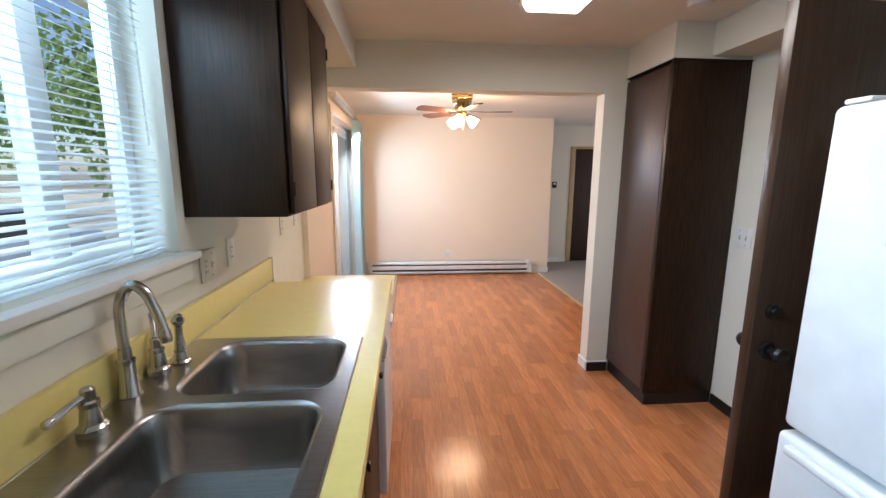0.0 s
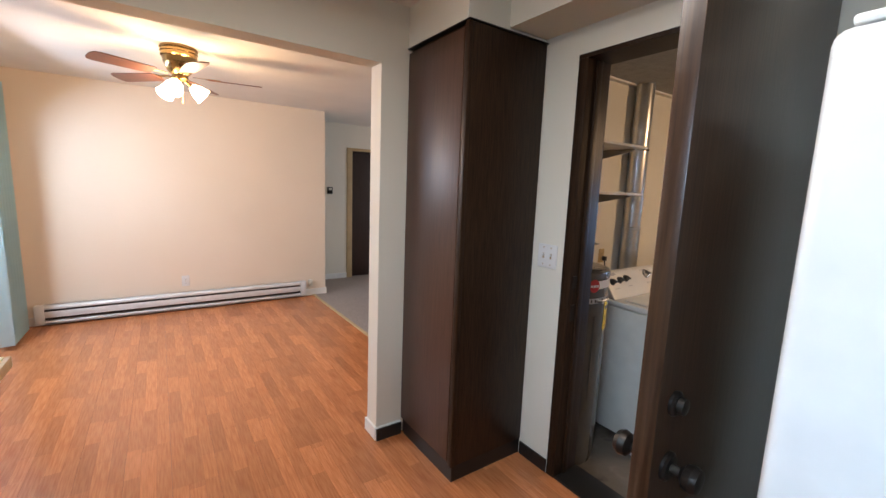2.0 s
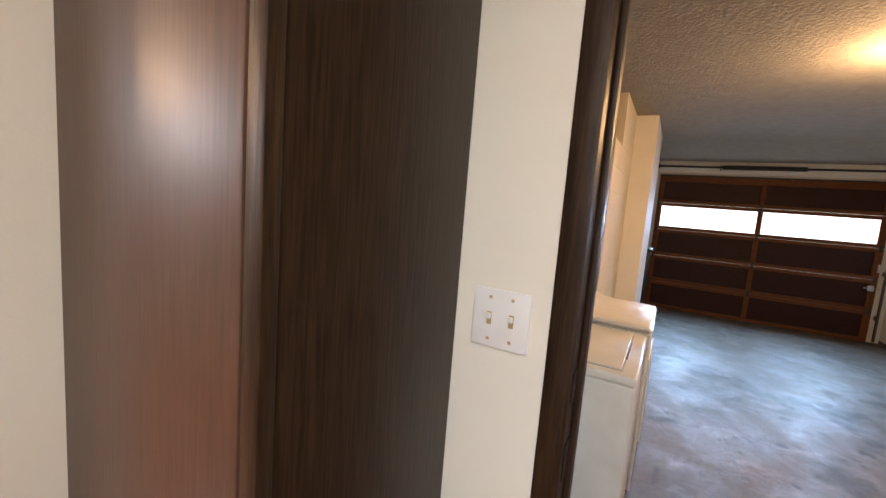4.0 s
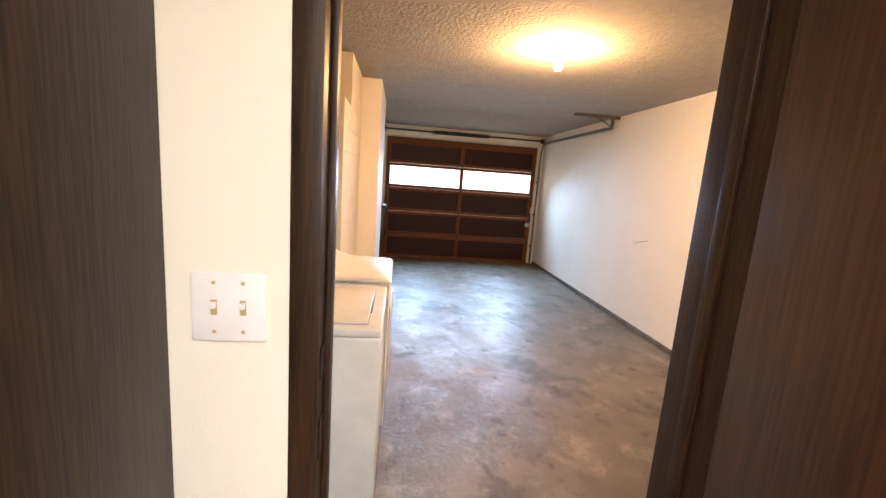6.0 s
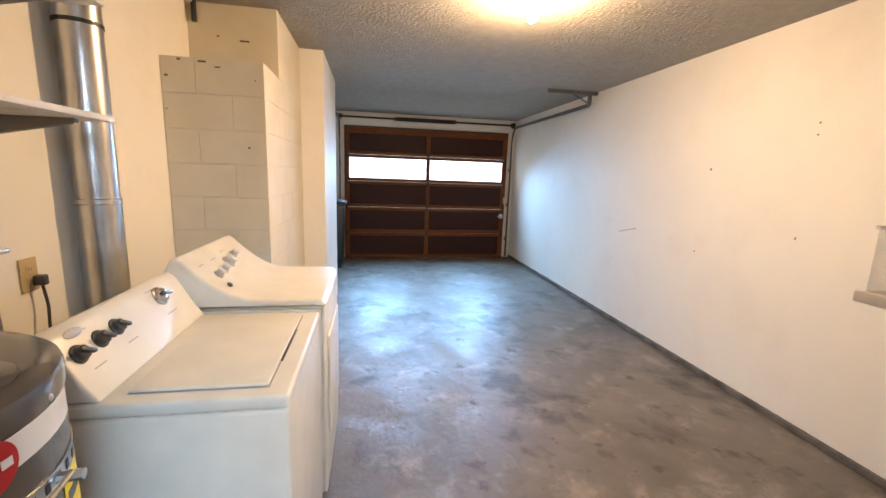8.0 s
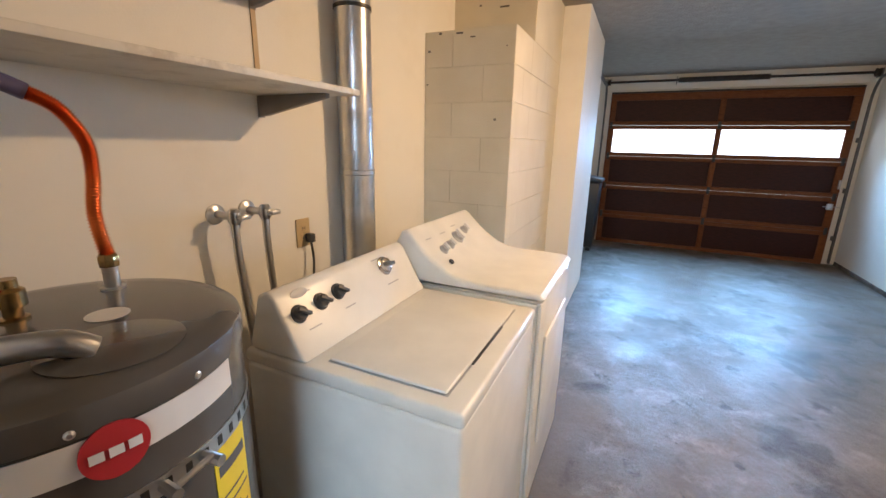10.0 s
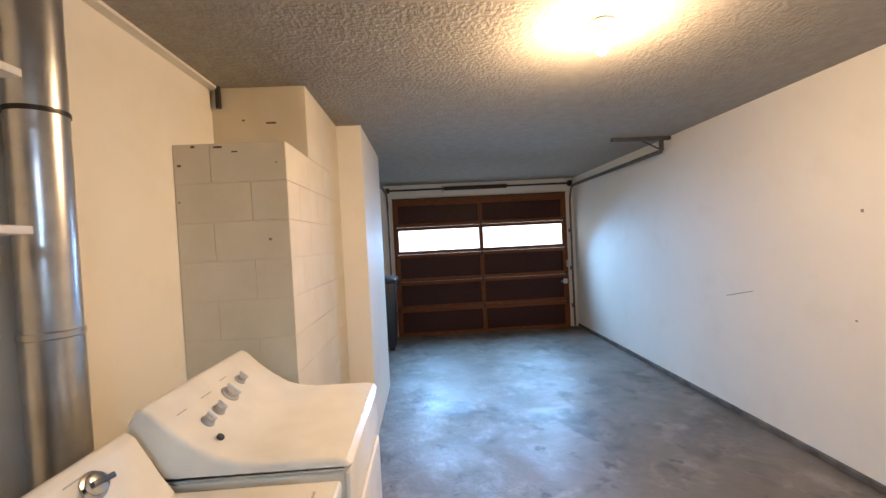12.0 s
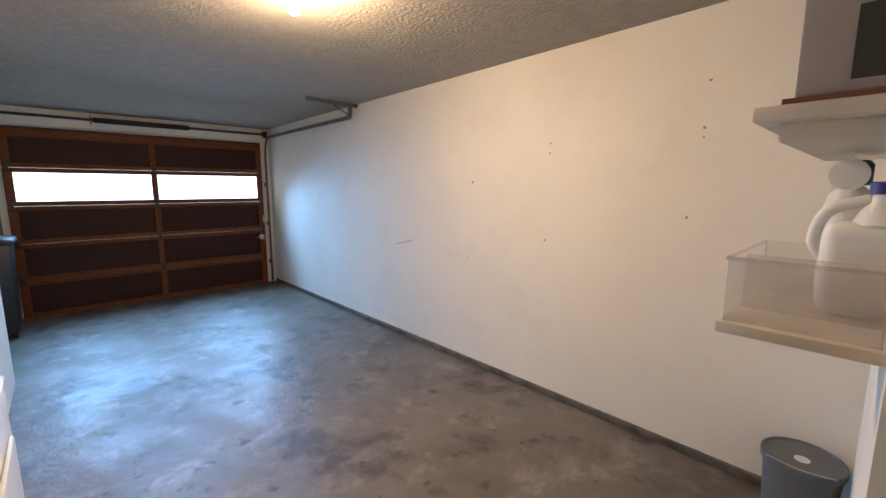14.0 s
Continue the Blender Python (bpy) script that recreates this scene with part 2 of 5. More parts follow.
M_BOX = mat("grey_carton", (0.36, 0.33, 0.33), 0.7)
M_JUG = mat("white_jug_plastic", (0.75, 0.75, 0.74), 0.35)
M_GREEN = mat("dark_green_plastic", (0.01, 0.07, 0.06), 0.4)
M_BLUE = mat("navy_plastic", (0.02, 0.025, 0.16), 0.4)
M_LENS = glow("tube_diffuser", (1.0, 0.93, 0.80), 5.0)
M_SHADE = glow("lit_frosted_shade", (1.0, 0.80, 0.50), 9.0)
M_BULB = glow("lit_bulb", (1.0, 0.80, 0.48), 14.0)
M_FROST = glow("bright_frosted_pane", (0.92, 0.97, 1.0), 2.2)
M_GLASS = glass("window_glass")
M_CLEARPL = mat("clear_plastic", (0.80, 0.74, 0.70), 0.12, coat=0.2)
M_CLEARPL.node_tree.nodes["Principled BSDF"].inputs["Alpha"].default_value = 0.20
M_TRACK = mat("dull_grey_track_steel", (0.16, 0.16, 0.16), 0.5, 0.5, (0.10, 0.10, 0.10), 9)
M_SPRING = mat("black_oiled_spring", (0.022, 0.018, 0.016), 0.55)
M_TANPLATE = mat("aged_tan_plastic", (0.50, 0.38, 0.20), 0.4)
M_BRACKET = mat("grey_shelf_bracket", (0.26, 0.235, 0.21), 0.6, 0, (0.20, 0.18, 0.16), 9)
M_EAVE = mat("beige_eave_paint", (0.66, 0.58, 0.46), 0.7, 0, (0.60, 0.52, 0.41), 4)
M_BLIND = translucent(mat("white_blind_slat", (0.82, 0.83, 0.83), 0.45), (0.80, 0.88, 0.92), 0.45)
M_VANE = translucent(mat("pale_blind_vane", (0.66, 0.80, 0.83), 0.6), (0.55, 0.80, 0.86), 0.4)
M_LEAF = translucent(mat("green_leaves", (0.20, 0.31, 0.09), 0.5, 0, (0.10, 0.18, 0.05), 3), (0.34, 0.50, 0.14), 0.4)
M_BARK = mat("brown_bark", (0.10, 0.07, 0.05), 0.9, bump=0.5, bscale=20)
M_GRASS = mat("lawn_and_gravel", (0.58, 0.55, 0.47), 0.95, 0, (0.34, 0.36, 0.22), 1.1)
M_HDOOR = mat("very_dark_brown_door", (0.035, 0.017, 0.013), 0.4, 0, (0.022, 0.011, 0.008), 6, (20, 20, 1))
M_SILVER = mat("bluish_parked_car_paint", (0.35, 0.42, 0.50), 0.3, 0.3)


# ---- building helpers ----
def bm_box(bm, x0, x1, y0, y1, z0, z1, bevel=0.0, seg=2, turn=None):
    m = Matrix.LocRotScale(((x0 + x1) / 2, (y0 + y1) / 2, (z0 + z1) / 2), None, (abs(x1 - x0), abs(y1 - y0), abs(z1 - z0)))
    if turn is not None:
        m = turn @ m
    r = bmesh.ops.create_cube(bm, size=1, matrix=m)
    if bevel:
        es = list({e for v in r["verts"] for e in v.link_edges})
        bmesh.ops.bevel(bm, geom=es, offset=bevel, segments=seg, affect="EDGES", profile=0.5)
    return bm


def bx(*a, **k):
    return bm_box(bmesh.new(), *a, **k)


def bm_cyl(bm, a, b, r0, r1=None, seg=20):
    a, b = Vector(a), Vector(b)
    d = b - a
    m = Matrix.Translation((a + b) / 2) @ d.to_track_quat("Z", "Y").to_matrix().to_4x4()
    bmesh.ops.create_cone(bm, cap_ends=True, segments=seg, radius1=r0, radius2=r0 if r1 is None else r1, depth=d.length, matrix=m)
    return bm


def cy(*a, **k):
    return bm_cyl(bmesh.new(), *a, **k)


def bm_lathe(bm, at, rings, seg=28, axis=None):
    """rings of (radius, height) about a line through at."""
    m = Matrix.Translation(at) @ (Vector(axis).to_track_quat("Z", "Y").to_matrix().to_4x4() if axis else Matrix())
    rows = []
    for r, h in rings:
        rows.append([bm.verts.new(m @ Vector((r * math.cos(2 * math.pi * i / seg), r * math.sin(2 * math.pi * i / seg), h))) for i in range(seg)])
    for a, b in zip(rows, rows[1:]):
        for i in range(seg):
            bm.faces.new((a[i], a[(i + 1) % seg], b[(i + 1) % seg], b[i]))
    bm.faces.new(rows[0][::-1])
    bm.faces.new(rows[-1])
    return bm


def lathe(*a, **k):
    return bm_lathe(bmesh.new(), *a, **k)


def bm_tube(bm, pts, r, seg=12, ribs=0):
    """A tube along smooth points; ribs swells it regularly."""
    pts = [Vector(p) for p in pts]
    fine = []
    n = len(pts)
    for i in range(n - 1):
        p0, p1, p2, p3 = pts[max(i - 1, 0)], pts[i], pts[i + 1], pts[min(i + 2, n - 1)]
        steps = 14 if ribs == 0 else 28
        for k in range(steps):
            t = k / steps
            fine.append(0.5 * ((2 * p1) + (p2 - p0) * t + (2 * p0 - 5 * p1 + 4 * p2 - p3) * t * t + (3 * p1 - p0 - 3 * p2 + p3) * t ** 3))
    fine.append(pts[-1])
    rows = []
    up = Vector((0.3, 0.5, 0.8))
    for i, p in enumerate(fine):
        d = (fine[min(i + 1, len(fine) - 1)] - fine[max(i - 1, 0)]).normalized()
        u = (up - d * up.dot(d)).normalized()
        v = d.cross(u)
        rr = r * (1 + (ribs if i % 2 else -ribs))
        rows.append([bm.verts.new(p + (u * math.cos(2 * math.pi * k / seg) + v * math.sin(2 * math.pi * k / seg)) * rr) for k in range(seg)])
    for a, b in zip(rows, rows[1:]):
        for k in range(seg):
            bm.faces.new((a[k], a[(k + 1) % seg], b[(k + 1) % seg], b[k]))
    bm.faces.new(rows[0][::-1])
    bm.faces.new(rows[-1])
    return bm


def bm_prism(bm, profile, axis, a, b):
    """A closed profile of pairs, drawn out along x, y or z from a to b."""
    def place(u, v, w):
        return {"x": (w, u, v), "y": (u, w, v), "z": (u, v, w)}[axis]
    lo = [bm.verts.new(place(u, v, a)) for u, v in profile]
    hi = [bm.verts.new(place(u, v, b)) for u, v in profile]
    n = len(profile)
    for i in range(n):
        bm.faces.new((lo[i], lo[(i + 1) % n], hi[(i + 1) % n], hi[i]))
    bm.faces.new(lo[::-1])
    bm.faces.new(hi)
    bmesh.ops.recalc_face_normals(bm, faces=bm.faces)
    return bm


def prism(*a):
    return bm_prism(bmesh.new(), *a)


def bevelled(bm, offset, seg=2, angle=30):
    es = [e for e in bm.edges if len(e.link_faces) == 2 and e.calc_face_angle(0) > radians(angle)]
    bmesh.ops.bevel(bm, geom=es, offset=offset, segments=seg, affect="EDGES", profile=0.5)
    return bm


def mesh_of(name, bm, material, smooth=True):
    me = bpy.data.meshes.new(name)
    bmesh.ops.recalc_face_normals(bm, faces=bm.faces)
    if smooth:
        for f in bm.faces:
            f.smooth = True
        for e in bm.edges:
            if len(e.link_faces) != 2 or e.calc_face_angle(0) > radians(32):
                e.smooth = False
    bm.to_mesh(me)
    bm.free()
    me.materials.append(material)
    return me


def thing(name, at, label, category, group="", kind=""):
    ob = new(name)
    ob.empty_display_size = 0.1
    ob.location = at
    return tagged(ob, label, category, group, kind)


def part(name, bm, material, parent=None, label="", smooth=True):
    ob = new(name, mesh_of(name, bm, material, smooth))
    if parent is not None:
        ob.parent = parent
        if parent.parent is None:
            ob.matrix_parent_inverse = Matrix.Translation(-Vector(parent.location))
    if label:
        ob["label"] = label
    return ob


def structure(name, bm, material, label, smooth=False):
    return tagged(part(name, bm, material, None, label, smooth), kind="structure")


def single(name, bm, material, label, category, group=""):
    return tagged(part(name, bm, material), label, category, group)


# ---- structure: kitchen, dining room and hall ----
CEIL = 2.33
XW, XE = -0.80, 1.93
YH = 3.09
structure("subfloor", bx(-0.95, 2.088, -2.2, 6.5, -0.30, -0.012), M_BLACK, "dark underlay beneath the laminate boards")
structure("floor_carpet", bx(1.955, 5.6, YH + 0.12, 8.0, -0.30, 0.004), M_CARPET, "mottled grey carpet of the living room and hall")
structure("floor_strip", bx(1.935, 1.965, 3.21, 6.35, -0.02, 0.010, bevel=0.004), M_RAWWOOD, "narrow edging strip between laminate and carpet")
structure("ceiling_kitchen", bx(-1.0, 2.088, -2.2, YH + 0.06, CEIL, CEIL + 0.1), M_CEIL, "plain white painted kitchen ceiling")
structure("ceiling_dining", bx(-1.0, 5.6, YH + 0.06, 8.0, CEIL - 0.01, CEIL + 0.1), M_CEIL, "plain white painted dining room ceiling")

# west wall with window and sliding door openings
WY0, WY1, WZ0, WZ1 = 0.10, 1.63, 1.215, 2.10
bm = bmesh.new()
bm_box(bm, -0.98, XW, -2.2, WY0, -0.3, CEIL)
bm_box(bm, -0.98, XW, WY1, 3.20, -0.3, CEIL)
bm_box(bm, -0.98, XW, WY0, WY1, -0.3, WZ0)
bm_box(bm, -0.98, XW, WY0, WY1, WZ1, CEIL)
structure("wall_west", bm, M_WALL, "cream painted kitchen wall with the sink window")
SY0, SY1, SZ1 = 4.26, 5.98, 2.06
XD = -0.76
bm = bmesh.new()
bm_box(bm, -0.98, XD, 3.20, SY0, -0.3, CEIL)
bm_box(bm, -0.98, XD, SY1, 6.5, -0.3, CEIL)
bm_box(bm, -0.98, XD, SY0, SY1, SZ1, CEIL)
structure("wall_dining_west", bm, M_WALL_D, "cream painted dining wall with the sliding glass door")
structure("wall_north", bx(-0.98, 2.106, 6.34, 6.48, -0.02, CEIL), M_WALL_D, "wide plain cream dining room wall")
structure("wall_hall_return", bx(1.99, 2.106, 6.48, 7.12, -0.02, CEIL), M_WALL, "short cream wall returning into the hall")
bm = bmesh.new()
bm_box(bm, 1.99, 2.70, 7.12, 7.25, -0.02, CEIL)
bm_box(bm, 3.60, 5.6, 7.12, 7.25, -0.02, CEIL)
bm_box(bm, 2.70, 3.60, 7.12, 7.25, 1.98, CEIL)
structure("wall_hall", bm, M_WALL, "cream hall wall with a doorway")
structure("wall_hall_back", bx(2.3, 4.2, 7.9, 8.0, -0.02, CEIL), M_WALL, "plain wall closing the room behind the hall")
structure("wall_living_east", bx(5.5, 5.6, 3.2, 7.3, -0.02, CEIL), M_WALL, "plain cream living room wall")
structure("wall_living_south", bx(2.088, 5.6, 3.27, 3.39, -0.3, CEIL), M_WALL, "plain cream living room wall beside the garage")
structure("wall_south", bx(-0.98, 2.088, -2.2, -2.08, -0.3, CEIL), M_WALL, "plain cream wall closing the kitchen")
# header and pier between kitchen and dining room
structure("header", bx(XW + 0.002, XE - 0.002, YH, YH + 0.12, 2.035, CEIL), M_WALL, "cream header over the opening to the dining room")
structure("pier", bx(1.305, XE - 0.002, YH + 0.001, YH + 0.119, 0, 2.035), M_WALL, "narrow cream wall end beside the pantry")
structure("baseboard_pier", bx(1.293, 1.46, YH - 0.012, YH + 0.131, 0, 0.075, bevel=0.004), M_TRIM, "white baseboard wrapping the wall end")
structure("baseboard_pier_black", bx(1.30, 1.456, YH - 0.022, YH - 0.013, 0, 0.07), M_BLACK, "black vinyl cove base")
# door wall
DY0, DY1, DZ = 1.552, 2.335, 2.035
bm = bmesh.new()
bm_box(bm, XE, 2.088, -2.08, DY0 - 0.03, -0.3, CEIL)
bm_box(bm, XE, 2.088, DY1 + 0.05, 3.27, -0.3, CEIL)
bm_box(bm, XE, 2.088, DY0 - 0.03, DY1 + 0.05, DZ, CEIL)
structure("wall_east", bm, M_WALL, "cream painted wall between kitchen and garage")
structure("baseboard_east", bx(XE - 0.008, XE - 0.001, DY1 + 0.052, 2.575, 0, 0.07), M_BLACK, "black vinyl cove base by the garage door")
# soffits
structure("soffit_west", bx(XW + 0.001, -0.38, -2.0, YH - 0.002, 2.152, CEIL - 0.001), M_WALL, "cream soffit over the wall cabinets")
structure("soffit_pantry", bx(1.457, XE - 0.001, 2.59, YH - 0.002, 2.13, CEIL - 0.001), M_WALL, "cream soffit over the pantry cupboard")
structure("soffit_east", bx(1.69, XE - 0.001, -2.0, 2.589, 2.15, CEIL - 0.001), M_WALL, "cream soffit along the garage wall")

# hall door, casing, baseboards
hd = thing("hall_door", (3.15, 7.2, 0.004), "very dark brown closed door in the hall", "door")
part("leaf", bx(2.785, 3.56, 7.17, 7.21, 0.008, 1.94, bevel=0.004), M_HDOOR, hd)
for x0, x1, z0, z1 in ((2.70, 2.785, 0.004, 1.98), (3.56, 3.60, 0.004, 1.98), (2.785, 3.56, 1.94, 1.98)):
    part("casing", bx(x0, x1, 7.105, 7.23, z0, z1, bevel=0.004), M_RAWWOOD, hd, "tan wooden casing")
for a in ((2.106, 2.70, 7.108, 7.12), (2.106, 2.118, 6.33, 7.108), (1.96, 2.118, 6.328, 6.34)):
    structure("baseboard", bx(*a, 0.0045, 0.085, bevel=0.003), M_TRIM, "white painted baseboard")
structure("baseboard_north", bx(XD, 1.96, 6.328, 6.34, 0, 0.085, bevel=0.003), M_TRIM, "white painted baseboard under the heater")

th = thing("thermostat", (2.44, 7.119, 1.30), "small brown wall thermostat", "thermostat")
part("body", bx(2.40, 2.475, 7.095, 7.119, 1.29, 1.39, bevel=0.005), M_BRONZE, th)
part("dial", bx(2.415, 2.46, 7.09, 7.0945, 1.345, 1.375), M_PLATE, th, "pale dial window")

# electric baseboard heater
hx = thing("baseboard_heater", (0.6, 6.33, 0.03), "long white electric baseboard heater along the dining wall", "heater")
part("back_plate", bx(-0.62, 1.80, 6.31, 6.327, 0.03, 0.20), M_WHITE, hx)
part("cover", bevelled(prism([(6.327, 0.20), (6.275, 0.20), (6.262, 0.185), (6.262, 0.165), (6.327, 0.165)], "x", -0.62, 1.80), 0.002), M_WHITE, hx)
part("front_panel", bx(-0.62, 1.80, 6.262, 6.270, 0.085, 0.145, bevel=0.002), M_WHITE, hx)
part("lower_lip", bx(-0.62, 1.80, 6.264, 6.30, 0.03, 0.052, bevel=0.003), M_WHITE, hx)
part("fin_element", bx(-0.60, 1.78, 6.28, 6.305, 0.06, 0.155), M_DKMETAL, hx, "dark heating element in the slots")
for x in (-0.62, 1.80):
    part("end_cap", bx(x - 0.035, x + 0.035, 6.258, 6.327, 0.028, 0.205, bevel=0.004), M_WHITE, hx)
single("wall_plug", bx(1.88, 1.925, 6.29, 6.339, 0.13, 0.21, bevel=0.006), M_PLATE, "ivory plug beside the baseboard heater", "plug")


def outlet(at, normal_axis, sign, plate_mat, label, kinds=("socket",), gang=1):
    """A wall plate with sockets or toggle switches; the wall is square to x or y."""
    ob = thing("wall_plate", at, label, "wall plate", "switches and outlets")
    w, h = 0.072 + 0.046 * (gang - 1), 0.117
    def b(u0, u1, z0, z1, d0, d1, bev=0.0):
        X, Y, Z = at
        if normal_axis == "x":
            return bx(X + sign * d0, X + sign * d1, Y + u0, Y + u1, Z + z0, Z + z1, bevel=bev)
        return bx(X + u0, X + u1, Y + sign * d0, Y + sign * d1, Z + z0, Z + z1, bevel=bev)
    part("plate", b(-w / 2, w / 2, -h / 2, h / 2, 0.001, 0.007, 0.002), plate_mat, ob)
    for i, k in enumerate(kinds):
        u = (i - (len(kinds) - 1) / 2) * 0.046
        if k == "socket":
            for dz in (-0.02, 0.02):
                s = part("socket", b(u - 0.014, u + 0.014, dz - 0.013, dz + 0.013, 0.007, 0.009, 0.001), plate_mat, ob)
                for du in (-0.006, 0.006):
                    part("slot", b(u + du - 0.0015, u + du + 0.0015, dz - 0.005, dz + 0.005, 0.009, 0.0095), M_INK, s)
        else:
            part("toggle_slot", b(u - 0.005, u + 0.005, -0.013, 0.013, 0.007, 0.008), M_RAWWOOD, ob)
            part("toggle", b(u - 0.004, u + 0.004, 0.0, 0.01, 0.008, 0.018, 0.001), M_WPLATE, ob)
        for dz in (-0.042, 0.042) if k != "socket" else (0.0,):
            part("screw", b(u - 0.003, u + 0.003, dz - 0.003, dz + 0.003, 0.007, 0.0082), M_RAWWOOD, ob)
    return ob


outlet((XE, 2.480, 1.116), "x", -1, M_WPLATE, "white double toggle switch plate beside the garage door", ("switch", "switch"), 2)
outlet((XW, 1.80, 1.135), "x", 1, M_PLATE, "ivory double plate above the yellow backsplash", ("socket", "switch"), 2)
outlet((XW, 2.00, 1.150), "x", 1, M_WPLATE, "white single outlet above the yellow backsplash")
outlet((XW, 2.72, 1.18), "x", 1, M_PLATE, "ivory outlet above the low desk top")
outlet((XW, 3.02, 1.20), "x", 1, M_WPLATE, "white outlet near the dining room")
outlet((0.55, 6.34, 0.32), "y", -1, M_WPLATE, "small white outlet low on the dining wall")
outlet((3.43, 3.20, 0.915), "y", -1, M_TANPLATE, "tan laundry outlet with a black plug")

# ---- kitchen window with blind ----
win = tagged(thing("window_1", (-0.88, 0.86, WZ0), "white sliding kitchen window over the sink", "window"), kind="structure")
for a in ((WY0, WY1, WZ0, WZ0 + 0.045), (WY0, WY1, WZ1 - 0.045, WZ1), (WY0, WY0 + 0.045, WZ0 + 0.045, WZ1 - 0.045), (WY1 - 0.045, WY1, WZ0 + 0.045, WZ1 - 0.045),
          (1.28, 1.34, WZ0 + 0.045, WZ1 - 0.045)):
    part("window_frame", bx(-0.955, -0.905, *a, bevel=0.004), M_TRIM, win)
for a in ((WY0 + 0.045, 1.28), (1.34, WY1 - 0.045)):
    pane = part("pane", bx(-0.935, -0.930, *a, WZ0 + 0.045, WZ1 - 0.045), M_GLASS, win, "clear glass")
    pane.visible_shadow = False
part("window_sill", bx(-0.90, -0.755, WY0 - 0.06, WY1 + 0.05, WZ0 - 0.028, WZ0 - 0.001, bevel=0.006), M_TRIM, win)
part("apron", bx(XW + 0.001, -0.782, WY0 - 0.04, WY1 + 0.03, WZ0 - 0.10, WZ0 - 0.029, bevel=0.004), M_WALL, win)
blind = thing("venetian_blind", (-0.83, 0.86, WZ1), "white horizontal slat blind lowered with open slats", "blind")
part("head_rail", bx(-0.865, -0.825, WY0 + 0.03, WY1 - 0.01, WZ1 - 0.035, WZ1 - 0.002, bevel=0.003), M_BLIND, blind)
bm = bmesh.new()
bm_prism(bm, [(-0.0125, 0.0), (-0.006, 0.0020), (0.006, 0.0020), (0.0125, 0.0), (0.006, 0.0012), (-0.006, 0.0012)], "y", WY0 + 0.035, WY1 - 0.012)
slat_mesh = mesh_of("slat", bm, M_BLIND)
n_slat = 37
for i in range(n_slat):
    ob = new("slat", slat_mesh)
    ob.parent = blind
    ob.matrix_parent_inverse = Matrix.Translation(-Vector(blind.location))
    ob.matrix_basis = pose(-0.845, 0.002 * math.sin(i * 1.7), WZ0 + 0.03 + i * 0.0222, 0, 20 + 3 * math.sin(i * 2.3), 0)
part("bottom_rail", bx(-0.857, -0.833, WY0 + 0.035, WY1 - 0.012, WZ0 + 0.004, WZ0 + 0.016, bevel=0.003), M_BLIND, blind)
for y in (0.35, 0.9, 1.45):
    part("ladder_cord", cy((-0.8315, y, WZ0 + 0.01), (-0.8315, y, WZ1 - 0.03), 0.0012, seg=6), M_BLIND, blind)
part("tilt_wand", cy((-0.815, 1.54, WZ1 - 0.05), (-0.812, 1.55, WZ1 - 0.55), 0.003, seg=8), M_CLEARPL, blind)

# ---- sliding glass door ----
sd = tagged(thing("door_2", (-0.85, 5.12, 0), "white framed sliding glass patio door", "door"), kind="structure")
for a in ((SY0, SY0 + 0.05, 0, SZ1), (SY1 - 0.05, SY1, 0, SZ1), (SY0 + 0.05, SY1 - 0.05, SZ1 - 0.05, SZ1), (SY0 + 0.05, SY1 - 0.05, 0, 0.03)):
    part("frame", bx(-0.94, -0.84, *a, bevel=0.004), M_TRIM, sd)
for i, (ya, yb, x) in enumerate(((SY0 + 0.05, 5.14, -0.91), (5.08, SY1 - 0.05, -0.868))):
    lf = part("sash", bx(x - 0.018, x + 0.018, ya, ya + 0.065, 0.03, SZ1 - 0.05, bevel=0.003), M_TRIM, sd)
    part("stile", bx(x - 0.018, x + 0.018, yb - 0.065, yb, 0.03, SZ1 - 0.05, bevel=0.003), M_TRIM, lf)
    part("rail", bx(x - 0.017, x + 0.017, ya + 0.065, yb - 0.065, 0.03, 0.11), M_TRIM, lf)
    part("rail", bx(x - 0.017, x + 0.017, ya + 0.065, yb - 0.065, SZ1 - 0.12, SZ1 - 0.05), M_TRIM, lf)
    g = part("pane", bx(x - 0.003, x + 0.003, ya + 0.065, yb - 0.065, 0.11, SZ1 - 0.12), M_GLASS, lf, "clear glass")
    g.visible_shadow = False
part("pull_handle", bx(-0.888, -0.872, 4.345, 4.375, 0.95, 1.12, bevel=0.004), M_WPLATE, sd)
for a in ((SY0 - 0.055, SY0 + 0.005, 0, SZ1 + 0.055), (SY1 - 0.005, SY1 + 0.055, 0, SZ1 + 0.055), (SY0 + 0.005, SY1 - 0.005, SZ1 - 0.005, SZ1 + 0.055)):
    part("casing", bx(XD + 0.001, XD + 0.016, *a, bevel=0.003), M_WALL_D, sd)
vb = thing("vertical_blind", (-0.70, 5.9, 2.2), "pale vertical vane blind drawn to the far end", "blind")
part("head_rail", bx(-0.725, -0.685, 4.18, 6.16, 2.165, 2.20, bevel=0.004), M_CHROME, vb, "grey metal track")
for y in (4.2, 6.14):
    part("bracket", bx(XD + 0.001, -0.69, y - 0.015, y + 0.015, 2.20, 2.215), M_CHROME, vb)
bm = bmesh.new()
bm_prism(bm, [(-0.044, 0.0), (-0.02, 0.006), (0.02, 0.006), (0.044, 0.0), (0.02, 0.0045), (-0.02, 0.0045)], "z", 0.04, 2.16)
vane = mesh_of("vane", bm, M_VANE)
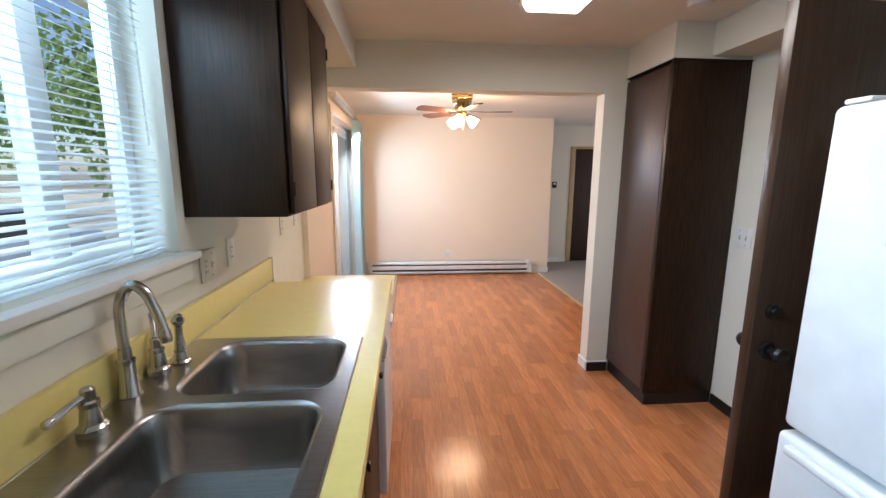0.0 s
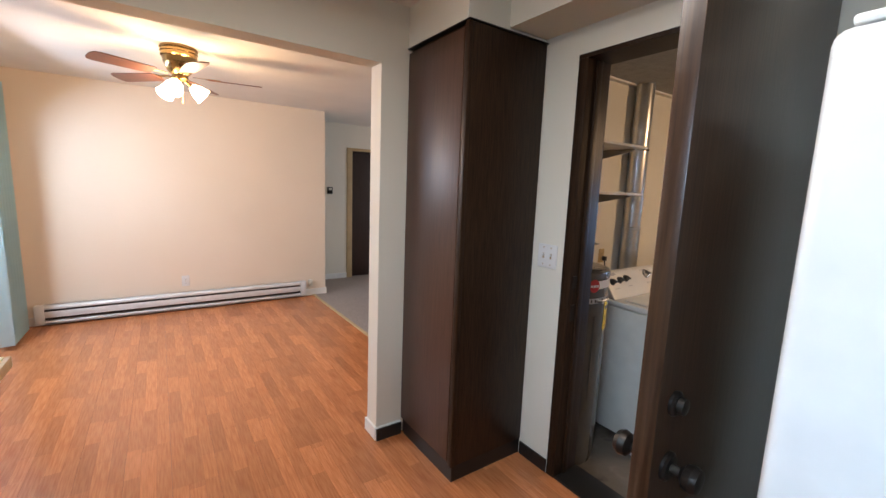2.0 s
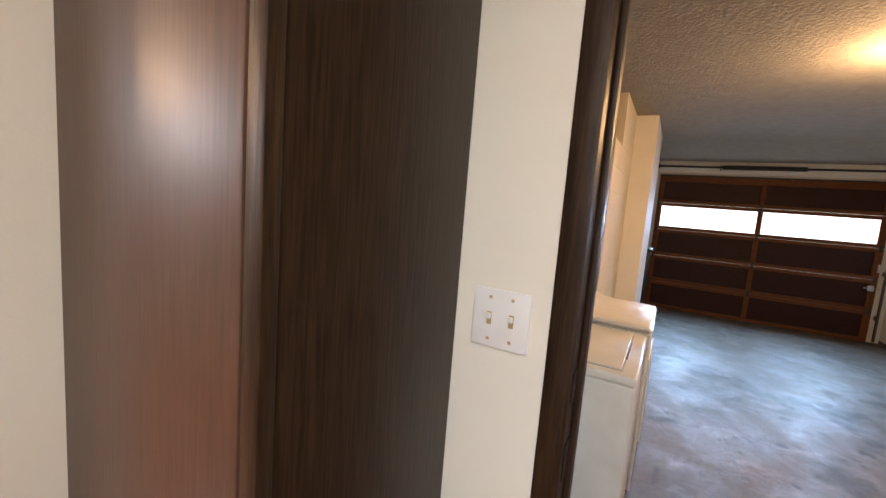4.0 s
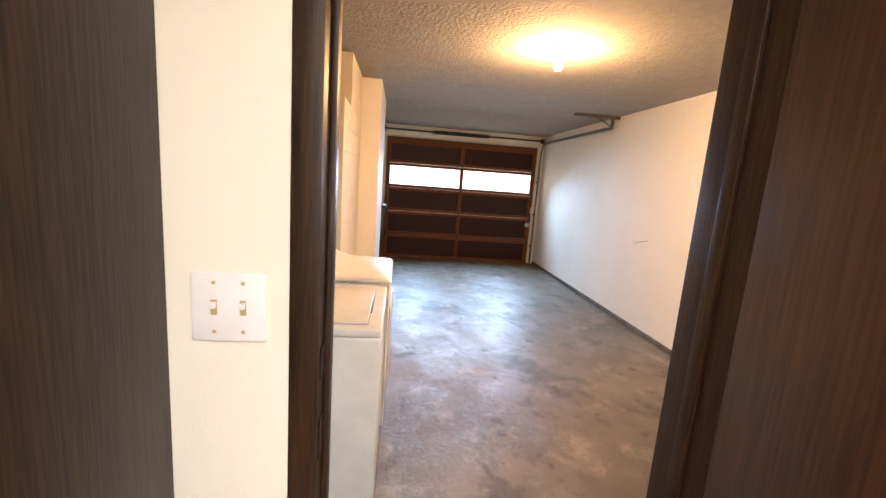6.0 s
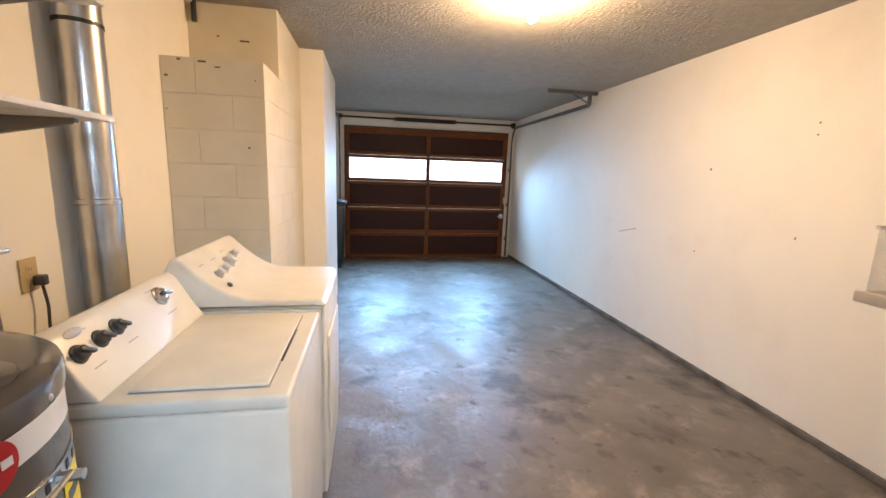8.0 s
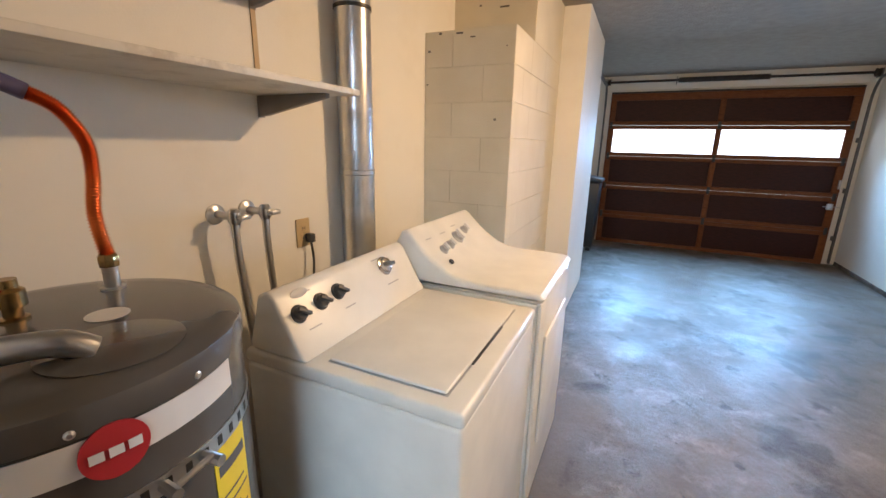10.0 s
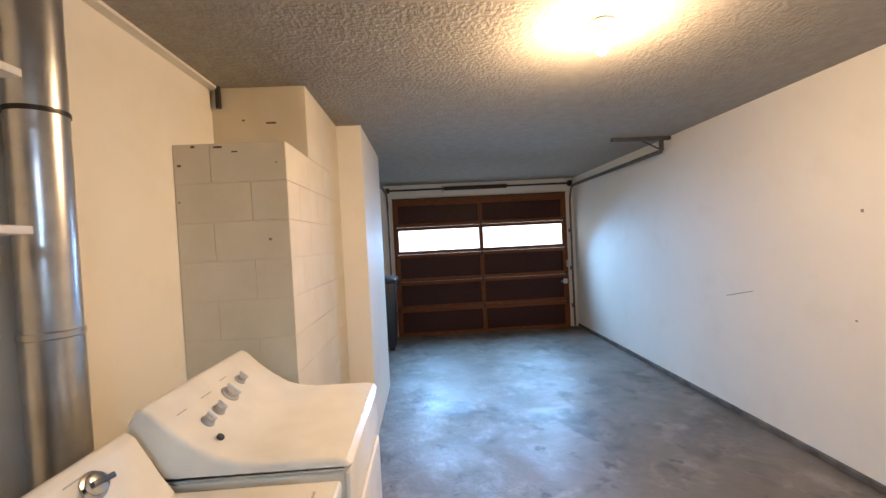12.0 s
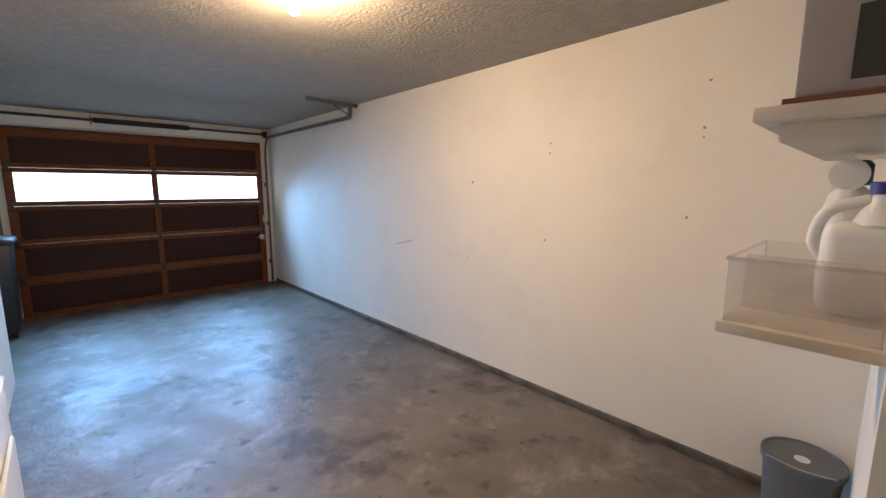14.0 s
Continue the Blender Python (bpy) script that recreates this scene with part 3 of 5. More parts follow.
for i in range(20):
    ob = new("vane", vane)
    ob.parent = vb
    ob.matrix_parent_inverse = Matrix.Translation(-Vector(vb.location))
    ob.matrix_basis = pose(-0.705, 5.66 + i * 0.0235, 0, 0, 0, 8 + 5 * math.sin(i * 1.9))
# ---- counter, sink and cabinets ----
CX0, CX1, CZ = XW + 0.002, -0.148, 0.915
SX0, SX1, SYA, SYB = -0.775, -0.215, 0.78, 1.615
ct = thing("worktop", (-0.47, 1.0, CZ), "yellow laminate worktop with a low backsplash", "worktop")
bm = bmesh.new()
hx0, hx1, hy0, hy1 = SX0 + 0.02, SX1 - 0.02, SYA + 0.02, SYB - 0.02
for a in ((CX0, CX1, -1.6, hy0), (CX0, CX1, hy1, 2.40), (CX0, hx0, hy0, hy1), (hx1, CX1, hy0, hy1)):
    bm_box(bm, *a, CZ - 0.038, CZ)
bmesh.ops.remove_doubles(bm, verts=bm.verts, dist=0.0001)
part("top", bm, M_YELLOW, ct, smooth=False)
part("front_edge", bx(CX1 - 0.001, CX1 + 0.004, -1.6, 2.402, CZ - 0.040, CZ - 0.001, bevel=0.001), M_YELLOW, ct)
part("backsplash", bx(CX0, CX0 + 0.02, -1.6, 2.45, CZ + 0.001, CZ + 0.118, bevel=0.003), M_YELLOW, ct)
part("backsplash_trim", bx(CX0, CX0 + 0.023, 2.4505, 2.456, CZ - 0.17, CZ + 0.12), M_CHROME, ct, "thin metal end strip")
part("cove_strip", bx(CX0 + 0.0205, CX0 + 0.027, -1.6, 2.40, CZ + 0.0005, CZ + 0.006), M_CHROME, ct, "bright metal cove strip")

desk = thing("desk_top", (-0.47, 2.83, 0.74), "lower yellow laminate desk top with a dark wooden edge", "desk")
part("top", bx(CX0, CX1 - 0.006, 2.403, 3.25, 0.70, 0.74), M_YELLOW, desk)
part("edge", bx(CX1 - 0.0055, CX1 + 0.012, 2.403, 3.25, 0.692, 0.735, bevel=0.003), M_RAWWOOD, desk, "brown wooden front edge")
part("end_edge", bx(CX0, CX1 + 0.012, 3.2505, 3.264, 0.692, 0.735, bevel=0.003), M_RAWWOOD, desk)
part("drawer_front", bx(CX1 - 0.04, CX1 - 0.022, 2.42, 3.20, 0.59, 0.691, bevel=0.003), M_BROWN, desk, "dark brown drawer front")
part("end_panel", bevelled(prism([(CX0, 0.0), (-0.40, 0.0), (-0.19, 0.691), (CX0, 0.691)], "y", 3.20, 3.225), 0.002), M_BROWN, desk, "dark brown end panel")

base = thing("base_cabinet", (-0.47, 1.2, 0), "dark brown base cabinet under the sink", "cabinet")
part("toe_kick", bx(XW + 0.01, -0.235, -1.6, 1.77, 0, 0.10), M_BLACK, base)
part("carcass_end", bx(XW + 0.01, -0.20, 1.755, 1.775, 0.10, CZ - 0.04), M_BROWN, base)
part("carcass", bx(XW + 0.01, -0.20, -1.6, 1.754, 0.10, 0.62), M_BROWN, base)
part("face_rail", bx(-0.20, -0.185, -1.6, 1.775, 0.82, CZ - 0.04), M_BROWN, base)
for y in (-1.55, -0.95, -0.35, 0.25, 0.77, 1.27):
    d = part("door", bx(-0.199, -0.180, y, y + 0.48, 0.12, 0.80, bevel=0.003), M_BROWN, base)
    part("knob", lathe((-0.18, y + 0.43, 0.72), [(0.006, 0), (0.006, 0.012), (0.014, 0.02), (0.012, 0.026)], 14, (1, 0, 0)), M_BRONZE, d)

dw = thing("dishwasher", (-0.47, 2.09, 0), "white built-in dishwasher under the worktop", "dishwasher")
part("tub", bx(XW + 0.01, -0.185, 1.785, 2.395, 0.02, CZ - 0.042), M_WHITE, dw)
part("door", bx(-0.184, -0.150, 1.79, 2.392, 0.13, 0.735, bevel=0.006), M_WHITE, dw)
part("control_panel", bevelled(prism([(-0.184, 0.742), (-0.148, 0.742), (-0.138, 0.80), (-0.152, CZ - 0.044), (-0.184, CZ - 0.044)], "y", 1.79, 2.392), 0.003), M_WHITE, dw)
part("kick_plate", bx(-0.23, -0.215, 1.79, 2.392, 0.005, 0.125), M_WHITE, dw)
part("latch", bx(-0.142, -0.128, 2.03, 2.15, 0.79, 0.815, bevel=0.004), M_WPLATE, dw)

# double-bowl sink
sink = thing("kitchen_sink", (-0.5, 1.2, CZ), "brushed stainless steel double-bowl drop-in sink", "sink")


def rounded(x0, x1, y0, y1, r, n=6):
    pts = []
    for cx, cyy, a0 in ((x1 - r, y1 - r, 0), (x0 + r, y1 - r, 90), (x0 + r, y0 + r, 180), (x1 - r, y0 + r, 270)):
        for k in range(n + 1):
            a = radians(a0 + 90 * k / n)
            pts.append((cx + r * math.cos(a), cyy + r * math.sin(a)))
    return pts


def bowl(x0, x1, y0, y1, depth):
    bm = bmesh.new()
    steps = ((0.0, 0.0045, 0.075), (0.006, 0.001, 0.07), (0.011, -0.008, 0.066), (0.016, -0.06, 0.06), (0.022, -depth + 0.03, 0.055), (0.034, -depth + 0.008, 0.05), (0.06, -depth, 0.04))
    rows = []
    for inset, dz, r in steps:
        rows.append([bm.verts.new((u, v, CZ + dz)) for u, v in rounded(x0 + inset, x1 - inset, y0 + inset, y1 - inset, r)])
    for a, b in zip(rows, rows[1:]):
        n = len(a)
        for i in range(n):
            bm.faces.new((a[i], a[(i + 1) % n], b[(i + 1) % n], b[i]))
    bm.faces.new(rows[-1])
    return bm, (x0 + x1) / 2, (y0 + y1) / 2


def deck_with_holes(holes):
    """The flat rim of the sink, filled between its outline and the bowls."""
    bm = bmesh.new()
    def loop(pts, z):
        vs = [bm.verts.new((u, v, z)) for u, v in pts]
        return [bm.edges.new((vs[i], vs[(i + 1) % len(vs)])) for i in range(len(vs))], vs
    es, outer = loop(rounded(SX0, SX1, SYA, SYB, 0.03), CZ + 0.0045)
    for h in holes:
        e, _ = loop(rounded(*h, 0.075), CZ + 0.0045)
        es += e
    bmesh.ops.triangle_fill(bm, use_beauty=True, use_dissolve=False, edges=es)
    low = [bm.verts.new((v.co.x + (0.004 if v.co.x > -0.5 else -0.004), v.co.y + (0.004 if v.co.y > 1.2 else -0.004), CZ + 0.0005)) for v in outer]
    for i in range(len(outer)):
        j = (i + 1) % len(outer)
        bm.faces.new((outer[i], outer[j], low[j], low[i]))
    return bm


B1, B2 = (-0.665, -0.255, 1.235, 1.585), (-0.665, -0.255, 0.81, 1.195)
part("rim", deck_with_holes((B1, B2)), M_STEEL, sink)
for b4 in (B1, B2):
    bm, cx, cyy = bowl(*b4, 0.165)
    bo = part("bowl", bm, M_STEEL, sink)
    part("drain", lathe((cx, cyy, CZ - 0.1655), [(0.055, 0.002), (0.05, 0.004), (0.04, 0.003), (0.036, 0.0015)], 24), M_NICKEL, bo)
    part("drain_basket", lathe((cx, cyy, CZ - 0.163), [(0.034, 0.0), (0.03, 0.002), (0.008, 0.003), (0.006, 0.012)], 20), M_DKMETAL, bo)

# faucet set
fz = CZ + 0.0055
fc = thing("faucet", (-0.75, 1.247, fz), "brushed nickel gooseneck faucet with a swan spout", "faucet")
part("base", lathe((-0.75, 1.247, fz), [(0.027, 0), (0.027, 0.006), (0.0235, 0.012), (0.0185, 0.085), (0.0205, 0.088), (0.0205, 0.096), (0.015, 0.10), (0.0145, 0.125)], 28), M_NICKEL, fc)
part("spout", bm_tube(bmesh.new(), [(-0.75, 1.247, fz + 0.12), (-0.75, 1.247, fz + 0.19), (-0.745, 1.248, fz + 0.245), (-0.718, 1.251, fz + 0.282), (-0.690, 1.255, fz + 0.262),
                                    (-0.672, 1.258, fz + 0.215), (-0.660, 1.260, fz + 0.165)], 0.0125, 18), M_NICKEL, fc)
part("nozzle", lathe((-0.656, 1.2605, fz + 0.132), [(0.012, 0), (0.0155, 0.008), (0.016, 0.026), (0.0135, 0.036)], 20, (-0.15, 0, 1)), M_NICKEL, fc)


def lever_tap(x, y, tip):
    ob = thing("lever_tap", (x, y, fz), "brushed nickel lever handle on the sink deck", "tap", "sink taps")
    part("base", lathe((x, y, fz), [(0.029, 0), (0.029, 0.016), (0.026, 0.020), (0.0215, 0.024), (0.017, 0.062), (0.019, 0.065), (0.019, 0.073), (0.0135, 0.077), (0.0135, 0.10), (0.010, 0.104)], 28), M_NICKEL, ob)
    a, b = Vector((x, y, fz + 0.089)), Vector((x, y, fz + 0.089)) + Vector(tip)
    part("lever", bm_tube(bmesh.new(), [a, a.lerp(b, 0.4) + Vector((0, 0, 0.002)), b], 0.0075, 14), M_NICKEL, ob)
    part("lever_tip", lathe(b, [(0.0076, -0.004), (0.0095, 0.0), (0.0095, 0.012), (0.006, 0.016)], 16, tip), M_NICKEL, ob)
    return ob


lever_tap(-0.728, 1.092, (-0.025, -0.062, -0.022))
lever_tap(-0.749, 1.367, (-0.020, 0.030, 0.062))
sp = thing("side_sprayer", (-0.721, 1.43, fz), "brushed nickel side sprayer standing in its holder", "sprayer")
part("holder", lathe((-0.721, 1.43, fz), [(0.025, 0), (0.025, 0.006), (0.020, 0.012), (0.017, 0.036), (0.019, 0.040)], 20), M_NICKEL, sp)
part("wand", lathe((-0.721, 1.43, fz + 0.0405), [(0.016, 0), (0.011, 0.045), (0.010, 0.070), (0.012, 0.074)], 20), M_NICKEL, sp)
part("head", lathe((-0.719, 1.428, fz + 0.132), [(0.009, -0.017), (0.016, -0.009), (0.0175, 0.004), (0.010, 0.014)], 20, (0.7, -0.6, 0.3)), M_NICKEL, sp)
part("spray_face", lathe((-0.7085, 1.419, fz + 0.1365), [(0.009, 0), (0.007, 0.002)], 16, (0.7, -0.6, 0.3)), M_KNOB, sp, "dark spray face")

# wall cabinet
wc = thing("wall_cabinet", (-0.6, 2.03, 1.325), "dark brown wooden wall cabinet with two doors", "cabinet")
part("body", bx(XW + 0.002, -0.462, 1.675, 2.405, 1.325, 2.150, bevel=0.003), M_BROWN, wc)
for y0, y1 in ((1.69, 2.036), (2.046, 2.392)):
    d = part("door", bx(-0.459, -0.440, y0, y1, 1.335, 2.125, bevel=0.004), M_BROWN, wc)
    for z in (1.42, 2.04):
        part("hinge", cy((-0.438, y0 + 0.004 if y0 < 1.8 else y1 - 0.004, z - 0.025), (-0.438, y0 + 0.004 if y0 < 1.8 else y1 - 0.004, z + 0.025), 0.005, seg=10), M_BRONZE, d)

# pantry cupboard
pc = thing("pantry_cupboard", (1.69, 2.83, 0), "tall dark brown wooden pantry cupboard with one door", "cupboard")
part("toe_kick", bx(1.468, XE - 0.003, 2.583, 3.075, 0, 0.085), M_BLACK, pc, "black vinyl kick strip")
part("body", bx(1.476, XE - 0.003, 2.578, 3.085, 0.085, 2.125, bevel=0.002), M_BROWN, pc)
part("corner_post", bx(1.452, 1.476, 2.572, 2.603, 0.085, 2.125, bevel=0.004), M_BROWN, pc)
part("door", bx(1.456, 1.475, 2.612, 3.082, 0.095, 2.105, bevel=0.004), M_BROWN_L, pc)
part("cornice", bx(1.449, XE - 0.003, 2.568, 3.085, 2.1255, 2.1295), M_BLACK, pc)

# refrigerator
fr = thing("refrigerator", (1.49, 0.95, 0), "white bottom-freezer refrigerator with rounded doors", "refrigerator")
FX, FY0, FY1 = 1.12, 0.56, 1.325
part("cabinet", bx(FX + 0.07, FX + 0.76, FY0, FY1, 0.03, 1.655, bevel=0.01), M_WHITE, fr)
part("upper_door", bx(FX, FX + 0.068, FY0, FY1, 0.70, 1.66, bevel=0.022, seg=4), M_WHITE, fr)
fd = part("freezer_drawer", bx(FX - 0.012, FX + 0.068, FY0, FY1, 0.09, 0.685, bevel=0.02, seg=4), M_WHITE, fr)
part("drawer_pull", bx(FX - 0.04, FX - 0.011, FY0 + 0.05, FY1 - 0.05, 0.635, 0.665, bevel=0.01, seg=3), M_WHITE, fd)
part("door_handle", bx(FX - 0.03, FX - 0.006, FY0 + 0.035, FY0 + 0.06, 0.75, 1.35, bevel=0.008, seg=3), M_WHITE, fr)
part("hinge_cover", bx(FX + 0.01, FX + 0.12, FY1 - 0.09, FY1 - 0.02, 1.661, 1.675, bevel=0.005), M_WPLATE, fr)
part("badge", bx(FX - 0.003, FX + 0.001, 1.12, 1.135, 1.30, 1.312), M_GREYPL, fr, "tiny grey mark")
for y in (FY0 + 0.06, FY1 - 0.06):
    part("foot", cy((FX + 0.12, y, 0), (FX + 0.12, y, 0.03), 0.02), M_KNOB, fr)
part("grille", bx(FX + 0.03, FX + 0.07, FY0 + 0.01, FY1 - 0.01, 0.032, 0.085), M_GREYPL, fr)

# ceiling fixtures
kl = thing("ceiling_light", (0.67, 1.80, CEIL), "rectangular fluorescent ceiling light with a lit white lens", "ceiling light")
part("frame", bx(0.50, 0.84, 1.19, 2.41, CEIL - 0.022, CEIL - 0.001, bevel=0.003), M_TRIM, kl)
part("lens", bevelled(prism([(0.515, CEIL - 0.0225), (0.54, CEIL - 0.062), (0.80, CEIL - 0.062), (0.825, CEIL - 0.0225)], "y", 1.205, 2.395), 0.006), M_LENS, kl, "glowing acrylic lens")
sm = thing("smoke_detector", (1.39, 2.31, CEIL), "round white smoke detector on the ceiling", "smoke detector")
part("base", lathe((1.39, 2.31, CEIL - 0.001), [(0.066, 0), (0.066, -0.012), (0.063, -0.014)], 28), M_WPLATE, sm)
part("cover", lathe((1.39, 2.31, CEIL - 0.0155), [(0.06, 0), (0.058, -0.018), (0.045, -0.026), (0.02, -0.028)], 28), M_WPLATE, sm)

# ceiling fan
fx, fy = 0.52, 4.66
DC = CEIL - 0.011
fan = thing("ceiling_fan", (fx, fy, DC), "antique brass hugger ceiling fan with brown blades and three lit shades", "ceiling fan")
part("canopy", lathe((fx, fy, DC), [(0.112, 0), (0.117, -0.014), (0.110, -0.018), (0.116, -0.036), (0.109, -0.040), (0.112, -0.062), (0.103, -0.068), (0.098, -0.105)], 32), M_BRASS, fan)
part("motor", lathe((fx, fy, DC - 0.106), [(0.094, 0), (0.090, -0.02), (0.076, -0.05), (0.060, -0.066), (0.045, -0.078)], 32), M_BRASS, fan)
part("light_hub", lathe((fx, fy, DC - 0.185), [(0.05, 0), (0.052, -0.02), (0.03, -0.035), (0.012, -0.045)], 24), M_BRASS, fan)
for i in range(5):
    a = 63 + 72 * i
    T = Matrix.Translation((fx, fy, DC - 0.190)) @ pose(0, 0, 0, 0, 0, a) @ pose(0, 0, 0, 11, 0, 0)
    bm = bmesh.new()
    prof = [(0.17, -0.045), (0.19, -0.055), (0.48, -0.066), (0.51, -0.058), (0.525, -0.03), (0.525, 0.03), (0.51, 0.058), (0.48, 0.066), (0.19, 0.055), (0.17, 0.045)]
    bm_prism(bm, prof, "z", -0.003, 0.003)
    bmesh.ops.transform(bm, matrix=T, verts=bm.verts)
    bl = part("blade", bm, M_BLADE, fan)
    bm = bmesh.new()
    bm_prism(bm, [(0.08, -0.012), (0.15, -0.016), (0.19, -0.04), (0.25, -0.02), (0.25, 0.02), (0.19, 0.04), (0.15, 0.016), (0.08, 0.012)], "z", 0.0035, 0.0075)
    bmesh.ops.transform(bm, matrix=T, verts=bm.verts)
    part("blade_iron", bm, M_BRASS, bl)
for i in range(3):
    a = radians(250 + 120 * i)
    d = Vector((math.cos(a), math.sin(a), -0.75)).normalized()
    p = Vector((fx, fy, DC - 0.215)) + Vector((math.cos(a), math.sin(a), 0)) * 0.03
    part("arm", cy(p, p + d * 0.05, 0.012, seg=12), M_BRASS, fan)
    sh = part("shade", lathe(p + d * 0.045, [(0.022, 0), (0.03, 0.012), (0.048, 0.05), (0.055, 0.085), (0.06, 0.10)], 24, d), M_SHADE, fan, "glowing frosted tulip shade")
    sh.visible_shadow = False
part("pull_chain", cy((fx + 0.01, fy - 0.01, DC - 0.22), (fx + 0.01, fy - 0.01, DC - 0.37), 0.0015, seg=6), M_BRASS, fan)

# ---- door to the garage: frame and open leaf ----
gd = tagged(thing("door_1", (XE, DY0, 0), "dark brown oak garage door standing wide open into the kitchen", "door"), kind="structure")
part("jamb", bx(XE - 0.004, 2.092, DY1, DY1 + 0.049, -0.2, DZ - 0.02, bevel=0.002), M_BROWN, gd)
part("jamb", bx(XE - 0.004, 2.092, DY0 - 0.029, DY0, -0.2, DZ - 0.02, bevel=0.002), M_BROWN, gd)
part("head_jamb", bx(XE - 0.004, 2.092, DY0 - 0.029, DY1 + 0.049, DZ - 0.0195, DZ - 0.001), M_BROWN, gd)
part("stop", bx(1.985, 2.02, DY1 - 0.012, DY1 - 0.0005, -0.2, DZ - 0.02, bevel=0.003), M_BROWN, gd)
part("stop", bx(1.985, 2.02, DY0 + 0.0005, DY0 + 0.012, -0.2, DZ - 0.02, bevel=0.003), M_BROWN, gd)
part("strike_plate", bx(1.945, 1.975, DY1 - 0.003, DY1 - 0.0004, 0.82, 0.90), M_BRONZE, gd)
part("strike_plate", bx(1.945, 1.975, DY1 - 0.003, DY1 - 0.0004, 0.98, 1.04), M_BRONZE, gd)
part("threshold", bx(1.93, 2.105, DY0 + 0.001, DY1 - 0.001, -0.04, 0.012, bevel=0.005), M_DKMETAL, gd, "dark metal threshold")
TL = Matrix.Translation((XE - 0.008, DY0 + 0.004, 0)) @ pose(0, 0, 0, 0, 0, 180 + 1.5)
W = 0.785


def leaf_part(name, bm, material, parent, label=""):
    bmesh.ops.transform(bm, matrix=TL, verts=bm.verts)
    return part(name, bm, material, parent, label)


leaf = leaf_part("leaf", bx(0.0, W, -0.002, 0.040, 0.012, DZ - 0.024, bevel=0.002), M_DOOR, gd)
for z, r in ((0.87, 1.0), (1.01, 0.85)):
    for side in (-1, 1):
        y0 = -0.0025 if side < 0 else 0.0405
        leaf_part("rose", lathe((W - 0.065, y0, z), [(0.032 * r, 0), (0.032 * r, 0.006), (0.026 * r, 0.011)], 24, (0, side, 0)), M_BRONZE, leaf)
        if r == 1.0:
            leaf_part("knob", lathe((W - 0.065, y0 + side * 0.0115, z), [(0.012, 0), (0.012, 0.018), (0.026, 0.028), (0.029, 0.042), (0.024, 0.053), (0.010, 0.056)], 24, (0, side, 0)), M_BRONZE, leaf)
        elif side > 0:
            leaf_part("deadbolt", lathe((W - 0.065, y0 + side * 0.0115, z), [(0.018, 0), (0.017, 0.012), (0.008, 0.014)], 20, (0, side, 0)), M_BRONZE, leaf)
for z in (0.25, 1.0, 1.78):
    part("hinge", cy((XE - 0.012, DY0 - 0.006, z - 0.05), (XE - 0.012, DY0 - 0.006, z + 0.05), 0.007, seg=12), M_BRONZE, gd)
# ---- structure: garage ----
GF, GC = -0.24, 2.335
GX = 9.416
YS, YN = -0.625, 3.20
structure("garage_floor", bx(2.088, 9.7, YS - 0.2, 3.27, GF - 0.15, GF), M_CONC, "worn grey concrete garage slab with dark stains")
structure("garage_ceiling", bx(2.088, 9.7, YS - 0.2, 3.27, GC, GC + 0.02), M_GCEIL, "rough textured off-white garage ceiling, coloured darker against the bulb's glow")
structure("garage_wall_south", bx(2.088, 9.7, YS - 0.12, YS, GF + 0.05, GC), M_GWALL, "long scuffed white drywall garage wall")
structure("garage_footing", bx(2.088, GX, YS - 0.12, YS + 0.016, GF, GF + 0.048, bevel=0.008), M_CURB, "dirty exposed concrete footing along the wall")
structure("garage_wall_north", bx(2.088, 4.95, YN, YN + 0.069, GF, GC), M_GWALL, "cream drywall behind the washer and dryer")
structure("garage_wall_jog", bx(5.79, 7.05, 2.455, 2.98, GF, GC), M_GWALL, "cream wall stepping into the garage")
structure("garage_wall_west", bx(2.0885, 2.24, YS, 1.15, GF, GC), M_GWALL, "white drywall furred out behind the storage shelves")
structure("garage_wall_recess", bx(7.05, 9.7, 2.98, 3.10, GF, GC), M_GWALL, "white wall beside the overhead door")
bm = bmesh.new()
bm_box(bm, GX + 0.03, GX + 0.2, YS, -0.45, GF, GC)
bm_box(bm, GX + 0.03, GX + 0.2, 2.48, 2.98, GF, GC)
bm_box(bm, GX + 0.03, GX + 0.2, -0.45, 2.48, 2.06, GC)
structure("garage_wall_front", bm, M_GWALL, "white wall framing the overhead door")
structure("pillar_core", bx(4.508, 5.80, 2.657, YN + 0.06, GF, 1.905), M_BLOCK, "mortar core of the block pillar")
structure("pillar_upper", bx(4.92, 5.80, 2.652, YN + 0.06, 1.905, GC, bevel=0.004), M_BLOCK, "painted upper part of the block pillar")
single("ceiling_gap_pipe", cy((4.90, 3.15, 2.21), (4.90, 3.15, 2.334), 0.016), M_BLACK, "black pipe stub in the ceiling corner", "pipe")

# patches and scuffs on the south wall
for x, z, w, h, a in ((5.735, 0.80, 0.30, 0.006, 14), (3.98, 1.69, 0.012, 0.012, 0), (3.98, 1.62, 0.010, 0.012, 0), (3.0, 1.70, 0.014, 0.014, 0), (3.0, 1.65, 0.010, 0.010, 0),
                      (2.99, 1.95, 0.014, 0.012, 0), (4.0, 0.98, 0.010, 0.018, -20), (3.05, 1.20, 0.009, 0.02, -15), (4.75, 1.42, 0.016, 0.02, 0), (4.8, 0.75, 0.012, 0.012, 0)):
    bm = bx(-w / 2, w / 2, 0, 0.0015, -h / 2, h / 2)
    bmesh.ops.transform(bm, matrix=pose(x, YS + 0.0006, z, 0, a, 0), verts=bm.verts)
    structure("wall_mark", bm, M_BRACKET, "dark scuff or nail hole in the drywall")

